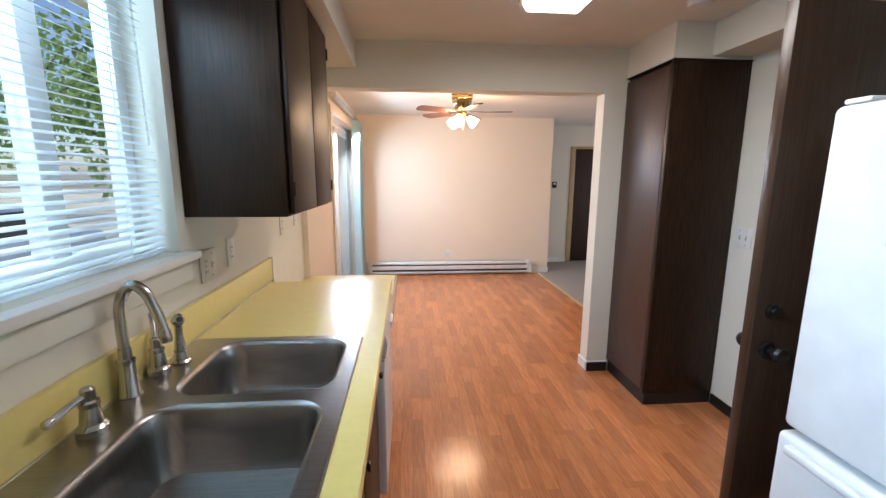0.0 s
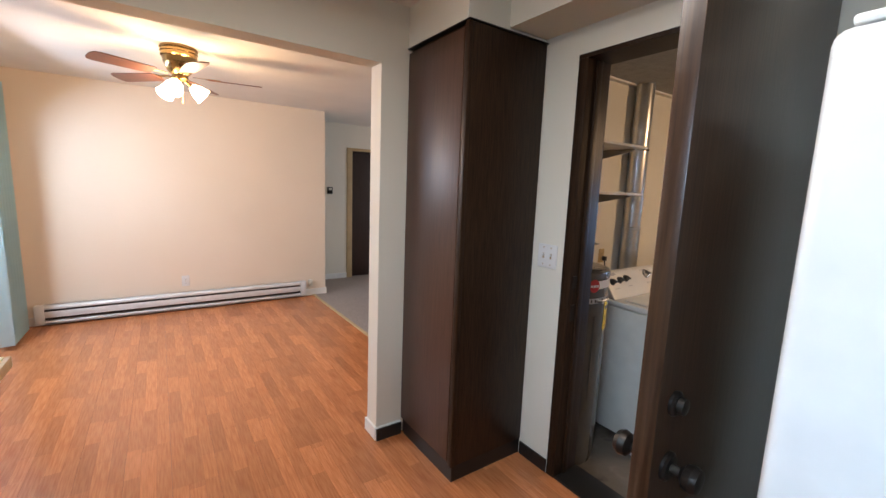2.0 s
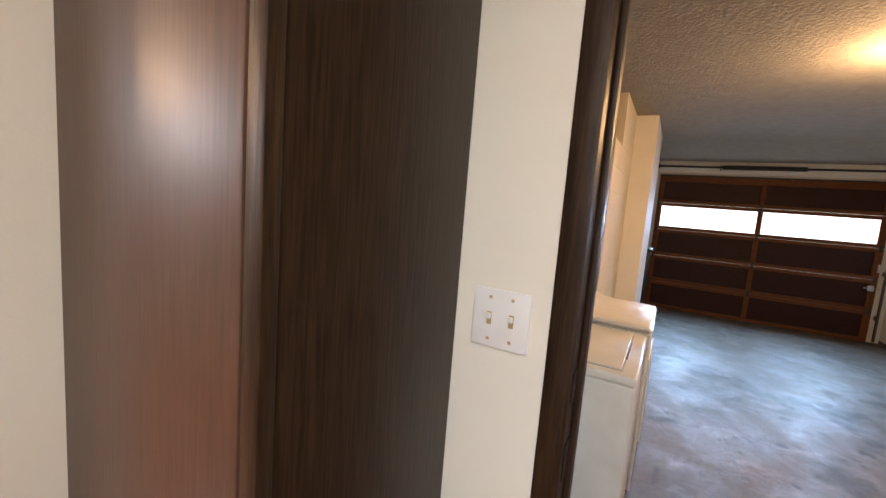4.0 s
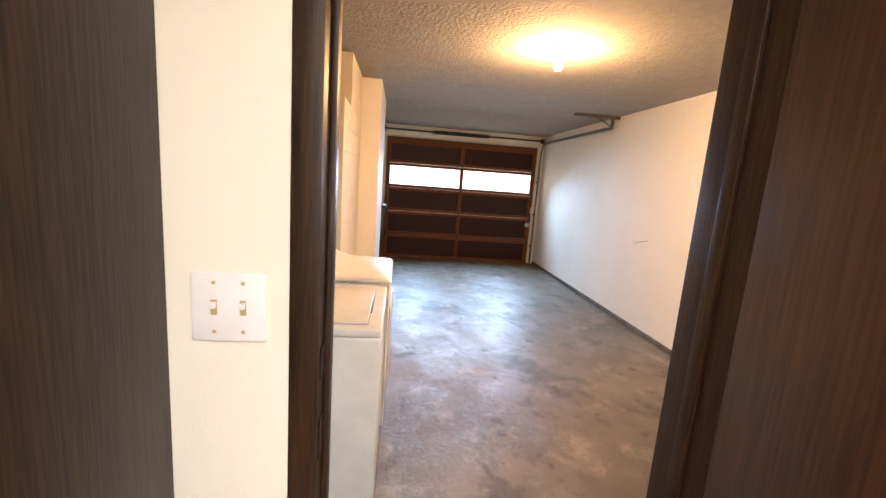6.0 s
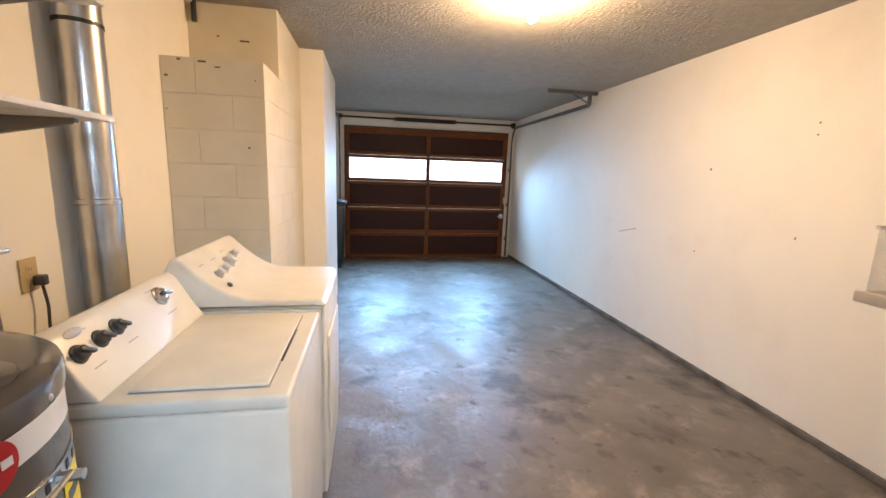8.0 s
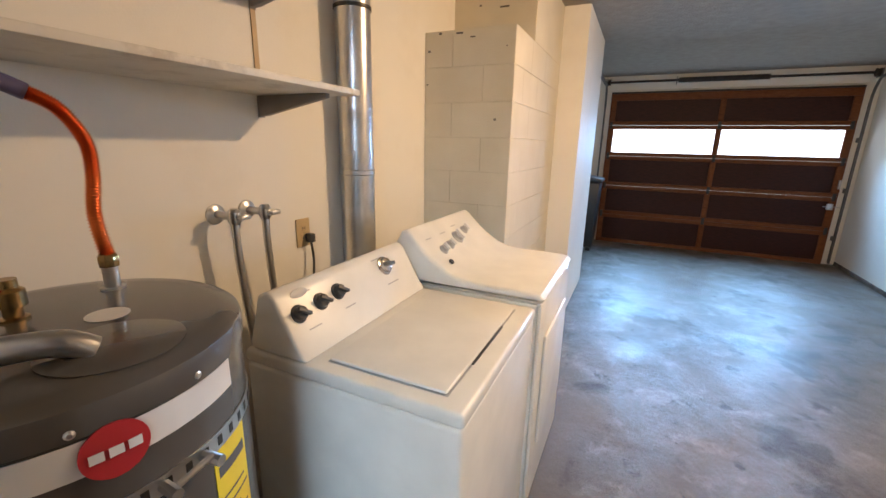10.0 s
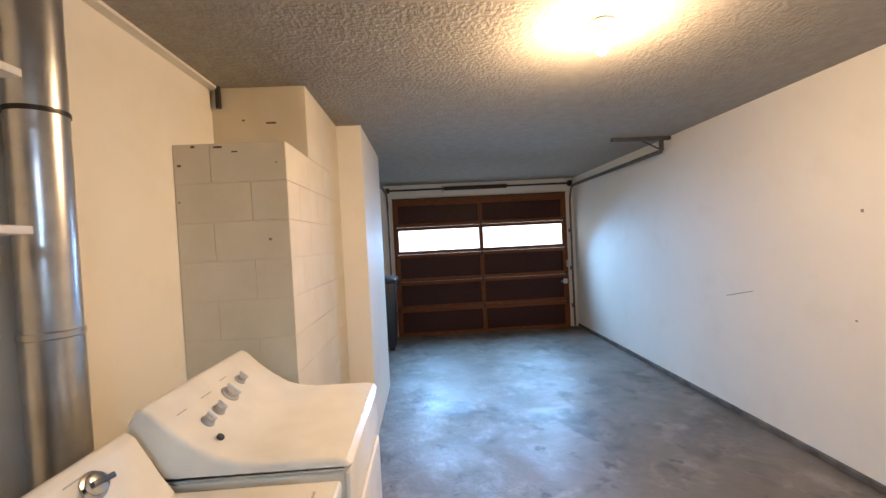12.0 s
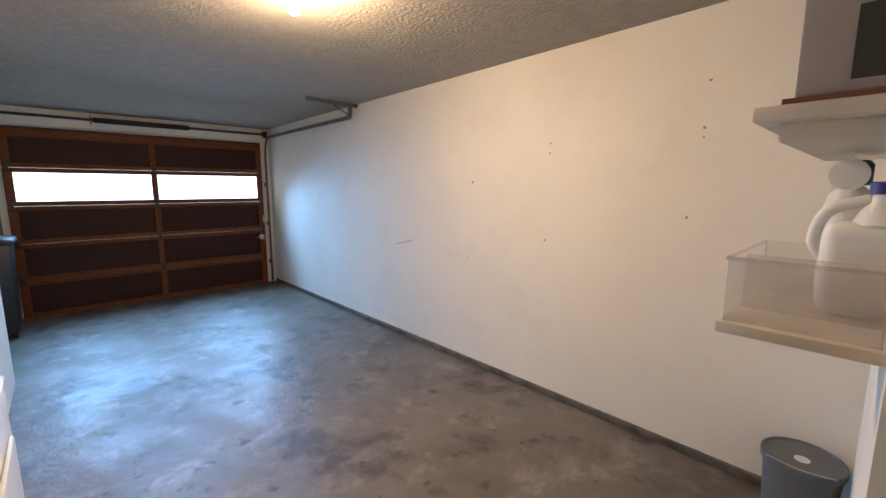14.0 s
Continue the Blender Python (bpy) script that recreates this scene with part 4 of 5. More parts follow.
# dirt and chips on the block pillar
for y, z, w, h in ((3.17, 1.80, 0.03, 0.02), (2.98, 1.885, 0.07, 0.016), (3.10, 1.89, 0.03, 0.02), (2.70, 1.80, 0.012, 0.012), (3.18, 1.62, 0.016, 0.012), (2.75, 1.42, 0.022, 0.02), (2.90, 1.86, 0.05, 0.012)):
    structure("pillar_chip", bx(4.4975, 4.4995, y - w * 0.3, y + w * 0.3, z - h * 0.28, z + h * 0.28), M_CURB, "dark chip in the painted block face")
for y, z, w in ((2.86, 2.12, 0.06), (3.02, 2.14, 0.014)):
    structure("pillar_chip", bx(4.917, 4.9192, y - w / 2, y + w / 2, z - 0.005, z + 0.005), M_CURB, "dark chip in the painted block face")

# ---- overhead door ----
od = thing("overhead_door", (GX, 1.0, GF), "sectional wooden garage door with a row of two windows", "garage door")
OY0, OY1, OZ0, OZ1 = -0.47, 2.50, GF + 0.001, 2.08
FX0, FX1 = GX - 0.03, GX + 0.012
ymid = (OY0 + OY1) / 2
H4 = (OZ1 - OZ0) / 5
for k in range(5):
    z0, z1 = OZ0 + k * H4, OZ0 + (k + 1) * H4 - 0.004
    sec = part("section", bx(FX0, FX1, OY0, OY1, z0, z0 + 0.055, bevel=0.004), M_GDFRAME, od)
    part("rail", bx(FX0, FX1, OY0, OY1, z1 - (0.10 if k == 4 else 0.055), z1, bevel=0.004), M_GDFRAME, sec)
    for ya, yb in ((OY0, OY0 + 0.085), (ymid - 0.035, ymid + 0.035), (OY1 - 0.085, OY1)):
        part("stile", bx(FX0, FX1, ya, yb, z0 + 0.0555, z1 - (0.1005 if k == 4 else 0.0555), bevel=0.003), M_GDFRAME, sec)
    for ya, yb in ((OY0 + 0.085, ymid - 0.035), (ymid + 0.035, OY1 - 0.085)):
        if k == 3:
            part("pane", bx(GX - 0.004, GX + 0.002, ya, yb, z0 + 0.0555, z1 - (0.1005 if k == 4 else 0.0555)), M_FROST, sec, "bright frosted window pane")
        else:
            part("panel", bx(GX - 0.004, GX + 0.006, ya, yb, z0 + 0.0555, z1 - (0.1005 if k == 4 else 0.0555)), M_GDPANEL, sec, "dark red-brown plywood panel")
    for y in (OY0 + 0.04, ymid, OY1 - 0.04):
        if k:
            part("hinge", bx(FX0 - 0.006, FX0 - 0.0005, y - 0.02, y + 0.02, z0 - 0.05, z0 + 0.05, bevel=0.002), M_DKMETAL, sec)
lk = part("lock", bx(FX0 - 0.02, FX0 - 0.001, OY0 + 0.03, OY0 + 0.10, 0.52, 0.60, bevel=0.004), M_CHROME, od, "bright metal slide lock")
part("lock_bar", cy((FX0 - 0.012, OY0 - 0.10, 0.56), (FX0 - 0.012, OY0 + 0.14, 0.56), 0.006, seg=10), M_CHROME, lk)
part("lift_handle", bx(FX0 - 0.035, FX0 - 0.001, OY0 + 0.01, OY0 + 0.035, 0.80, 0.92, bevel=0.006), M_CHROME, od)
part("top_seal", bx(FX0 - 0.004, GX + 0.028, OY0, OY1, OZ1 + 0.001, OZ1 + 0.02), M_SPRING, od)

ts = thing("torsion_spring", (GX - 0.1, 1.0, 2.235), "dark torsion spring on a shaft over the garage door", "spring")
part("shaft", cy((GX - 0.10, OY0 - 0.08, 2.235), (GX - 0.10, OY1 + 0.08, 2.235), 0.016, seg=12), M_SPRING, ts)
bm = bmesh.new()
bm_tube(bm, [(GX - 0.10, 0.55, 2.235), (GX - 0.10, 1.1, 2.235), (GX - 0.10, 1.62, 2.235)], 0.034, 14, 0.10)
part("coil", bm, M_SPRING, ts)
for y in (OY0 - 0.05, OY1 + 0.05):
    part("cable_drum", lathe((GX - 0.10, y - 0.02, 2.235), [(0.05, 0), (0.05, 0.005), (0.04, 0.01), (0.04, 0.03), (0.05, 0.035), (0.05, 0.04)], 20, (0, 1, 0)), M_SPRING, ts)
for y in (1.64, OY0 - 0.09, OY1 + 0.09):
    part("bearing_plate", bx(GX - 0.125, GX + 0.028, y - 0.004, y + 0.004, 2.185, 2.285), M_TRACK, ts)
single("spring_header_board", bx(GX - 0.005, GX + 0.029, OY0 - 0.02, OY1 + 0.02, 2.125, 2.333, bevel=0.004), M_GWALL, "white painted board over the garage door", "board")


def track(y, name_label):
    ob = thing("door_track", (GX - 0.05, y, GF), name_label, "door track", "overhead door tracks")
    s = 1 if y > 1 else -1
    part("vertical_rail", bx(GX - 0.075, GX - 0.035, y - 0.012, y + 0.012, GF + 0.03, 1.88, bevel=0.003), M_TRACK, ob)
    part("curve", bm_tube(bmesh.new(), [(GX - 0.055, y, 1.88), (GX - 0.075, y, 2.0), (GX - 0.16, y, 2.15), (GX - 0.30, y, 2.185)], 0.016, 8), M_TRACK, ob)
    part("horizontal_rail", bx(6.62, GX - 0.30, y - 0.014, y + 0.014, 2.165, 2.205, bevel=0.003), M_TRACK, ob)
    for z in (0.1, 0.75, 1.4):
        part("bracket", bx(GX - 0.05, GX + 0.029, y - s * 0.004 - 0.012, y - s * 0.004 + 0.012, z, z + 0.06), M_TRACK, ob)
    return ob


t1 = track(-0.535, "galvanised overhead door track along the long wall")
part("hanger_strut", bx(6.60, 6.64, -0.55, -0.52, 2.19, 2.32), M_TRACK, t1)
part("ceiling_angle", bx(6.585, 6.625, -0.62, 0.0, 2.297, 2.3335), M_TRACK, t1)
part("brace", cy((6.61, -0.52, 2.20), (6.61, -0.30, 2.31), 0.008, seg=8), M_TRACK, t1)
track(2.575, "galvanised overhead door track beside the wheelie bin")

# ---- ceiling bulb ----
gb = thing("bulb_holder", (4.287, 1.124, GC), "bare lit bulb in a white ceiling holder", "lamp")
part("base", lathe((4.287, 1.124, GC - 0.001), [(0.058, 0), (0.058, -0.012), (0.045, -0.022), (0.026, -0.03), (0.024, -0.05)], 28), M_WPLATE, gb)
bl = part("bulb", lathe((4.287, 1.124, GC - 0.052), [(0.014, 0), (0.016, -0.02), (0.028, -0.045), (0.031, -0.065), (0.026, -0.085), (0.012, -0.095)], 24), M_BULB, gb, "glowing warm bulb")
bl.visible_shadow = False

# ---- washer ----
WX0, WX1, WYF, WYB, WT = 2.895, 3.575, 2.255, 2.92, 0.712
ws = thing("washing_machine", (3.235, 2.6, GF), "white top-loading washing machine with a slanted console", "washing machine")
part("body", bx(WX0, WX1, WYF, WYB, GF + 0.025, WT - 0.042, bevel=0.012, seg=3), M_BISQUE, ws)
part("top", bx(WX0 - 0.002, WX1 + 0.002, WYF - 0.004, WYB, WT - 0.0405, WT, bevel=0.012, seg=3), M_BISQUE, ws)
part("lid", bx(WX0 + 0.05, WX1 - 0.055, WYF + 0.06, 2.66, WT + 0.0008, WT + 0.010, bevel=0.006, seg=3), M_BISQUE, ws)
part("lid_seam", bx(WX0 + 0.046, WX1 - 0.051, WYF + 0.056, 2.662, WT + 0.0003, WT + 0.0012), M_GREYPL, ws)
# dark strip stands in for the shade under the lid's front edge
part("lid_grip", bx(3.10, 3.36, WYF + 0.052, WYF + 0.059, WT + 0.001, WT + 0.007, bevel=0.002), M_KNOB, ws, "finger grip with its shade put in as a dark strip")
con = part("console", bevelled(prism([(2.70, WT + 0.001), (2.735, WT + 0.05), (2.80, WT + 0.165), (2.825, WT + 0.182), (2.86, WT + 0.165), (2.90, WT + 0.03), (2.90, WT + 0.001)], "x", WX0 + 0.005, WX1 - 0.005), 0.010, 3, 20), M_BISQUE, ws)
ndir = Vector((0, -0.868, 0.496)).normalized()


def on_console(x, f, off=0.0):
    return Vector((x, 2.735 + f * 0.065, WT + 0.05 + f * 0.115)) + ndir * off


for x, f, r, dark in ((2.955, 0.52, 0.023, True), (3.045, 0.56, 0.023, True), (3.125, 0.60, 0.023, True), (3.395, 0.70, 0.031, False)):
    kb = part("knob", lathe(on_console(x, f, 0.001), [(r * 1.15, 0), (r * 1.1, 0.004), (r * 0.86, 0.006), (r * 0.8, 0.018), (r * 0.5, 0.021)], 24, ndir), M_KNOB if dark else M_NICKEL, con,
              "dark grey dial" if dark else "chrome cycle dial")
    bm = bx(-r * 0.22, r * 0.22, -r * 0.95, r * 0.95, 0.0, 0.012, bevel=0.002)
    bmesh.ops.transform(bm, matrix=Matrix.Translation(on_console(x, f, 0.021)) @ ndir.to_track_quat("Z", "Y").to_matrix().to_4x4() @ pose(0, 0, 0, 0, 0, 55 if dark else 80), verts=bm.verts)
    part("knob_grip", bm, M_KNOB, con)
for x, f, w in ((2.99, 0.12, 0.05), (3.15, 0.16, 0.05), (3.405, 0.18, 0.07), (3.36, 0.95, 0.05), (3.0, 0.9, 0.055)):
    bm = bx(-w / 2, w / 2, -0.002, 0.002, 0, 0.0008)
    bmesh.ops.transform(bm, matrix=Matrix.Translation(on_console(x, f, 0.0006)) @ Matrix(((1, 0, 0), (0, 0.496, -0.868), (0, 0.868, 0.496))).to_4x4(), verts=bm.verts)
    part("marking", bm, M_GREYPL, con)
bm = lathe((0, 0, 0), [(0.032, 0), (0.032, 0.0012), (0.028, 0.002)], 28)
bmesh.ops.transform(bm, matrix=Matrix.Translation(on_console(2.985, 0.93, 0.0008)) @ Matrix(((1, 0, 0), (0, 0.496, -0.868), (0, 0.868, 0.496))).to_4x4() @ Matrix.Diagonal((1, 0.4, 1, 1)), verts=bm.verts)
part("emblem", bm, M_GREYPL, con, "small grey oval emblem")
for x in (WX0 + 0.06, WX1 - 0.06):
    for y in (WYF + 0.05, WYB - 0.05):
        part("foot", cy((x, y, GF), (x, y, GF + 0.026), 0.02, seg=14), M_KNOB, ws)

# ---- dryer ----
RX0, RX1, RYF, RYB, RT = 3.612, 4.275, 2.235, 2.93, 0.752
dr = thing("clothes_dryer", (3.94, 2.6, GF), "white clothes dryer with a curved swept-up console", "dryer")
part("body", bx(RX0 + 0.006, RX1 - 0.006, RYF + 0.018, RYB, GF + 0.03, RT - 0.046, bevel=0.008), M_BISQUE, dr)
part("front_panel", bx(RX0 + 0.006, RX1 - 0.006, RYF + 0.002, RYF + 0.0175, GF + 0.035, RT - 0.046, bevel=0.006), M_BISQUE, dr)
prof = [(RYF, RT - 0.044), (RYF - 0.004, RT - 0.022), (RYF + 0.012, RT - 0.006), (RYF + 0.04, RT), (2.50, RT + 0.002), (2.56, RT + 0.008), (2.62, RT + 0.028), (2.68, RT + 0.066), (2.74, RT + 0.115),
        (2.795, RT + 0.17), (2.815, RT + 0.18), (2.84, RT + 0.172), (2.88, RT + 0.10), (2.91, RT - 0.03), (2.91, RT - 0.044)]
tp = part("top", bevelled(prism(prof, "x", RX0, RX1), 0.02, 4, 60), M_BISQUE, dr)
part("door", bx(RX0 + 0.09, RX1 - 0.09, RYF - 0.012, RYF + 0.0015, 0.05, 0.55, bevel=0.01, seg=3), M_BISQUE, dr)
n2 = Vector((0, -0.66, 0.75)).normalized()
for x, y, z, r in ((3.74, 2.70, RT + 0.083, 0.021), (3.82, 2.705, RT + 0.087, 0.021), (3.935, 2.72, RT + 0.099, 0.032), (4.05, 2.735, RT + 0.112, 0.021)):
    kb = part("knob", lathe(Vector((x, y, z)) + n2 * 0.001, [(r * 1.1, 0), (r, 0.005), (r * 0.85, 0.007), (r * 0.8, 0.02), (r * 0.5, 0.022)], 24, n2), M_GREYPL, tp, "grey dial")
    bm = bx(-r * 0.2, r * 0.2, -r * 0.9, r * 0.9, 0.0, 0.012, bevel=0.002)
    bmesh.ops.transform(bm, matrix=Matrix.Translation(Vector((x, y, z)) + n2 * 0.022) @ n2.to_track_quat("Z", "Y").to_matrix().to_4x4(), verts=bm.verts)
    part("knob_grip", bm, M_WPLATE, tp)
part("start_button", lathe(Vector((3.70, 2.645, RT + 0.046)) + n2 * 0.001, [(0.012, 0), (0.012, 0.006), (0.009, 0.008)], 16, n2), M_KNOB, tp, "dark start button")
for x, y, z, w in ((3.70, 2.755, RT + 0.132, 0.05), (3.84, 2.755, RT + 0.132, 0.06), (3.98, 2.765, RT + 0.142, 0.05)):
    bm = bx(-w / 2, w / 2, -0.002, 0.002, 0, 0.0008)
    bmesh.ops.transform(bm, matrix=Matrix.Translation(Vector((x, y, z)) + n2 * 0.002) @ Matrix(((1, 0, 0), (0, 0.75, -0.66), (0, 0.66, 0.75))).to_4x4(), verts=bm.verts)
    part("marking", bm, M_GREYPL, tp)
for x in (RX0 + 0.06, RX1 - 0.06):
    for y in (RYF + 0.06, RYB - 0.05):
        part("foot", cy((x, y, GF), (x, y, GF + 0.031), 0.02, seg=14), M_KNOB, dr)

# ---- water heater ----
HX, HY, HR, HT = 2.455, 2.79, 0.27, 0.985
wh = thing("water_heater", (HX, HY, GF), "grey cylindrical electric water heater with straps and a red badge", "water heater")
part("tank", lathe((HX, HY, GF), [(HR - 0.01, 0.0), (HR - 0.01, 0.03), (HR - 0.002, 0.032), (HR - 0.002, HT - GF - 0.053), (HR - 0.006, HT - GF - 0.051)], 64), M_DRUM, wh)
lid = part("lid", lathe((HX, HY, HT - 0.0505), [(HR - 0.008, 0.0), (HR + 0.002, 0.001), (HR + 0.003, 0.030), (HR, 0.040), (HR - 0.010, 0.047), (HR - 0.04, 0.0505), (0.06, 0.0505)], 64), M_DRUM, wh)


def wrap(a0, a1, z0, z1, r, t=0.0015, slope=0.0, n=24):
    """A curved strip on the tank between two bearings."""
    bm = bmesh.new()
    rows = []
    for i in range(n + 1):
        a = radians(a0 + (a1 - a0) * i / n)
        c, s = math.cos(a), math.sin(a)
        dz = slope * i / n
        rows.append([bm.verts.new((HX + rr * c, HY + rr * s, z + dz)) for rr, z in ((r, z0), (r + t, z0), (r + t, z1), (r, z1))])
    for p, q in zip(rows, rows[1:]):
        for k in range(4):
            bm.faces.new((p[k], p[(k + 1) % 4], q[(k + 1) % 4], q[k]))
    bm.faces.new(rows[0][::-1])
    bm.faces.new(rows[-1])
    return bm


part("label_band", wrap(150, 298, 0.882, 0.930, HR - 0.0015), M_BAND, wh, "white printed band")
bm = bmesh.new()
oval = []
for i in range(32):
    t = 2 * math.pi * i / 32
    oval.append((radians(258) + 0.037 / HR * math.cos(t), 0.903 + 0.038 * math.sin(t)))
vs0 = [bm.verts.new((HX + (HR + 0.001) * math.cos(a), HY + (HR + 0.001) * math.sin(a), z)) for a, z in oval]
vs1 = [bm.verts.new((HX + (HR + 0.004) * math.cos(a), HY + (HR + 0.004) * math.sin(a), z)) for a, z in oval]
bm.faces.new(vs0[::-1])
bm.faces.new(vs1)
for i in range(32):
    bm.faces.new((vs0[i], vs0[(i + 1) % 32], vs1[(i + 1) % 32], vs1[i]))
part("badge", bm, M_RED, wh, "red oval badge")
for a in (252.2, 256.4, 260.6):
    part("badge_bar", wrap(a, a + 3.2, 0.896, 0.909, HR + 0.0045, 0.0008, n=3), M_BAND, wh)
strap = part("strap", wrap(120, 345, 0.797, 0.827, HR - 0.0015, 0.0018, n=48), M_CHROME, wh, "perforated galvanised earthquake strap")
for i in range(26):
    part("strap_slot", wrap(165 + i * 6.4, 167.2 + i * 6.4, 0.804, 0.820, HR + 0.0006, 0.0006, n=2), M_DKMETAL, strap)
part("strap_bolt", cy((HX + 0.285 * math.cos(radians(267)), HY + 0.285 * math.sin(radians(267)), 0.807), (HX + 0.29 * math.cos(radians(280)), HY + 0.29 * math.sin(radians(280)), 0.819), 0.005, seg=10), M_CHROME, strap)
for a in (267, 280):
    part("strap_tab", cy((HX + (HR + 0.001) * math.cos(radians(a)), HY + (HR + 0.001) * math.sin(radians(a)), 0.812), (HX + (HR + 0.035) * math.cos(radians(a)), HY + (HR + 0.035) * math.sin(radians(a)), 0.812), 0.009, seg=8), M_CHROME, strap)
yl = part("energy_label", wrap(284, 303, 0.62, 0.796, HR - 0.0015, 0.0012, n=8), M_YLABEL, wh, "yellow energy label")
for z, w in ((0.70, 13), (0.68, 15), (0.66, 9), (0.64, 14)):
    part("print_line", wrap(286, 286 + w, z, z + 0.004, HR + 0.0002, 0.0004, n=6), M_INK, yl)
part("print_bold", wrap(285.5, 301, 0.745, 0.765, HR + 0.0002, 0.0004, n=6), M_INK, yl)
part("access_panel", wrap(262, 280, 0.20, 0.72, HR - 0.0015, 0.004, n=8), M_DRUM, wh, "raised grey access panel")
for a in (250, 282):
    part("screw", lathe((HX + HR * math.cos(radians(a)), HY + HR * math.sin(radians(a)), 0.945), [(0.006, 0), (0.006, 0.003), (0.003, 0.005)], 10, (math.cos(radians(a)), math.sin(radians(a)), 0)), M_CHROME, wh)
part("cover_plate", lathe((HX + 0.015, HY - 0.15, HT + 0.0005), [(0.09, 0), (0.09, 0.0015), (0.086, 0.003)], 28), M_DRUM, lid, "flat grey cover plate")
part("sticker", lathe((HX + 0.07, HY - 0.02, HT + 0.0005), [(0.032, 0), (0.032, 0.0008)], 24), M_BAND, lid, "pale round sticker")
part("sticker", bx(HX - 0.08, HX + 0.02, HY + 0.15, HY + 0.19, HT + 0.0005, HT + 0.001), M_BAND, lid, "pale paper sticker")
px, py = 2.605, 2.91
part("hot_nipple", lathe((px, py, HT), [(0.022, 0.0), (0.022, 0.003), (0.014, 0.004), (0.014, 0.045)], 20), M_CHROME, wh)
part("hot_nut", lathe((px, py, HT + 0.046), [(0.017, 0), (0.018, 0.008), (0.018, 0.02), (0.014, 0.026)], 8), M_BRASS, wh)
cp = part("copper_flex_tube", bm_tube(bmesh.new(), [(px, py, HT + 0.07), (px - 0.006, py + 0.005, HT + 0.15), (px + 0.006, py + 0.01, HT + 0.23), (px + 0.004, py + 0.012, HT + 0.29), (px - 0.025, py + 0.02, HT + 0.345), (px - 0.065, py + 0.03, HT + 0.37)],
                                      0.0125, 14, 0.17), M_COPPER, wh, "corrugated copper connector")
part("flex_sleeve", bm_tube(bmesh.new(), [(px - 0.06, py + 0.03, HT + 0.368), (px - 0.10, py + 0.04, HT + 0.387), (px - 0.15, py + 0.05, HT + 0.40)], 0.015, 14), M_TAPE, cp, "purple-stained sleeve")
part("flex_end", bm_tube(bmesh.new(), [(px - 0.145, py + 0.05, HT + 0.399), (px - 0.21, py + 0.07, HT + 0.41), (px - 0.29, py + 0.12, HT + 0.42), (px - 0.39, py + 0.22, HT + 0.43)], 0.0135, 14, 0.08), M_COPPER, cp)
qx, qy = 2.445, 2.88
part("relief_valve", lathe((qx, qy, HT), [(0.02, 0), (0.02, 0.004), (0.013, 0.006), (0.013, 0.02), (0.021, 0.024), (0.021, 0.05), (0.014, 0.056), (0.014, 0.07)], 16), M_BRASS, wh, "brass relief valve")
part("valve_lever", bx(qx - 0.075, qx - 0.01, qy - 0.01, qy + 0.012, HT + 0.06, HT + 0.072, bevel=0.004), M_RED, wh, "red plastic lever")
part("conduit", bm_tube(bmesh.new(), [(HX - 0.035, HY - 0.135, HT + 0.018), (HX - 0.090, HY - 0.10, HT + 0.03), (HX - 0.190, HY - 0.05, HT + 0.045), (HX - 0.310, HY + 0.0, HT + 0.10), (HX - 0.370, HY + 0.05, HT + 0.25)], 0.014, 12), M_DKMETAL, wh, "dark flexible conduit")
part("conduit_elbow", bm_tube(bmesh.new(), [(HX - 0.090, HY - 0.105, HT + 0.028), (HX - 0.040, HY - 0.135, HT + 0.024), (HX - 0.010, HY - 0.15, HT + 0.004)], 0.019, 14), M_CHROME, wh, "cast metal elbow")
wp = thing("drain_elbow", (2.80, 2.42, GF), "white plastic drain elbow on the garage floor", "pipe")
part("pipe", bm_tube(bmesh.new(), [(2.80, 2.48, GF + 0.025), (2.80, 2.40, GF + 0.026), (2.78, 2.34, GF + 0.028)], 0.025, 14), M_WPLATE, wp)
part("collar", cy((2.805, 2.51, GF + 0.031), (2.80, 2.46, GF + 0.031), 0.031, seg=20), M_WPLATE, wp)

# ---- washer supply valves, duct, shelves ----
for i, x in enumerate((3.052, 3.172)):
    v = thing("supply_valve", (x, YN, 1.045), "old chrome washer supply valve with a hanging hose", "valve", "washer supply valves")
    part("flange", lathe((x, YN - 0.0005, 1.045), [(0.034, 0), (0.032, 0.006), (0.018, 0.014)], 24, (0, -1, 0)), M_CHROME, v)
    part("stem", cy((x, YN - 0.014, 1.045), (x, YN - 0.10, 1.045), 0.013, seg=14), M_CHROME, v)
    part("body", lathe((x, YN - 0.09, 1.02), [(0.014, 0), (0.02, 0.012), (0.02, 0.04), (0.013, 0.05)], 16), M_CHROME, v)
    part("handle", bx(x - 0.008, x + 0.03, YN - 0.135, YN - 0.102, 1.037, 1.053, bevel=0.006), M_CHROME, v)
    part("hose", bm_tube(bmesh.new(), [(x, YN - 0.09, 1.02), (x + 0.005, YN - 0.085, 0.92), (x + 0.02, YN - 0.08, 0.75), (x + 0.04, YN - 0.09, 0.45), (x + 0.03, YN - 0.07, 0.2)], 0.0125, 12), M_CHROME, v, "grey braided hose")
pg = thing("power_plug", (3.445, YN - 0.01, 0.89), "black plug and cord in the laundry outlet", "plug")
part("plug_body", bx(3.432, 3.458, YN - 0.045, YN - 0.0105, 0.875, 0.912, bevel=0.005), M_KNOB, pg)
part("cord", bm_tube(bmesh.new(), [(3.445, YN - 0.03, 0.876), (3.45, YN - 0.035, 0.80), (3.44, YN - 0.04, 0.70), (3.46, YN - 0.05, 0.55)], 0.005, 8), M_KNOB, pg)

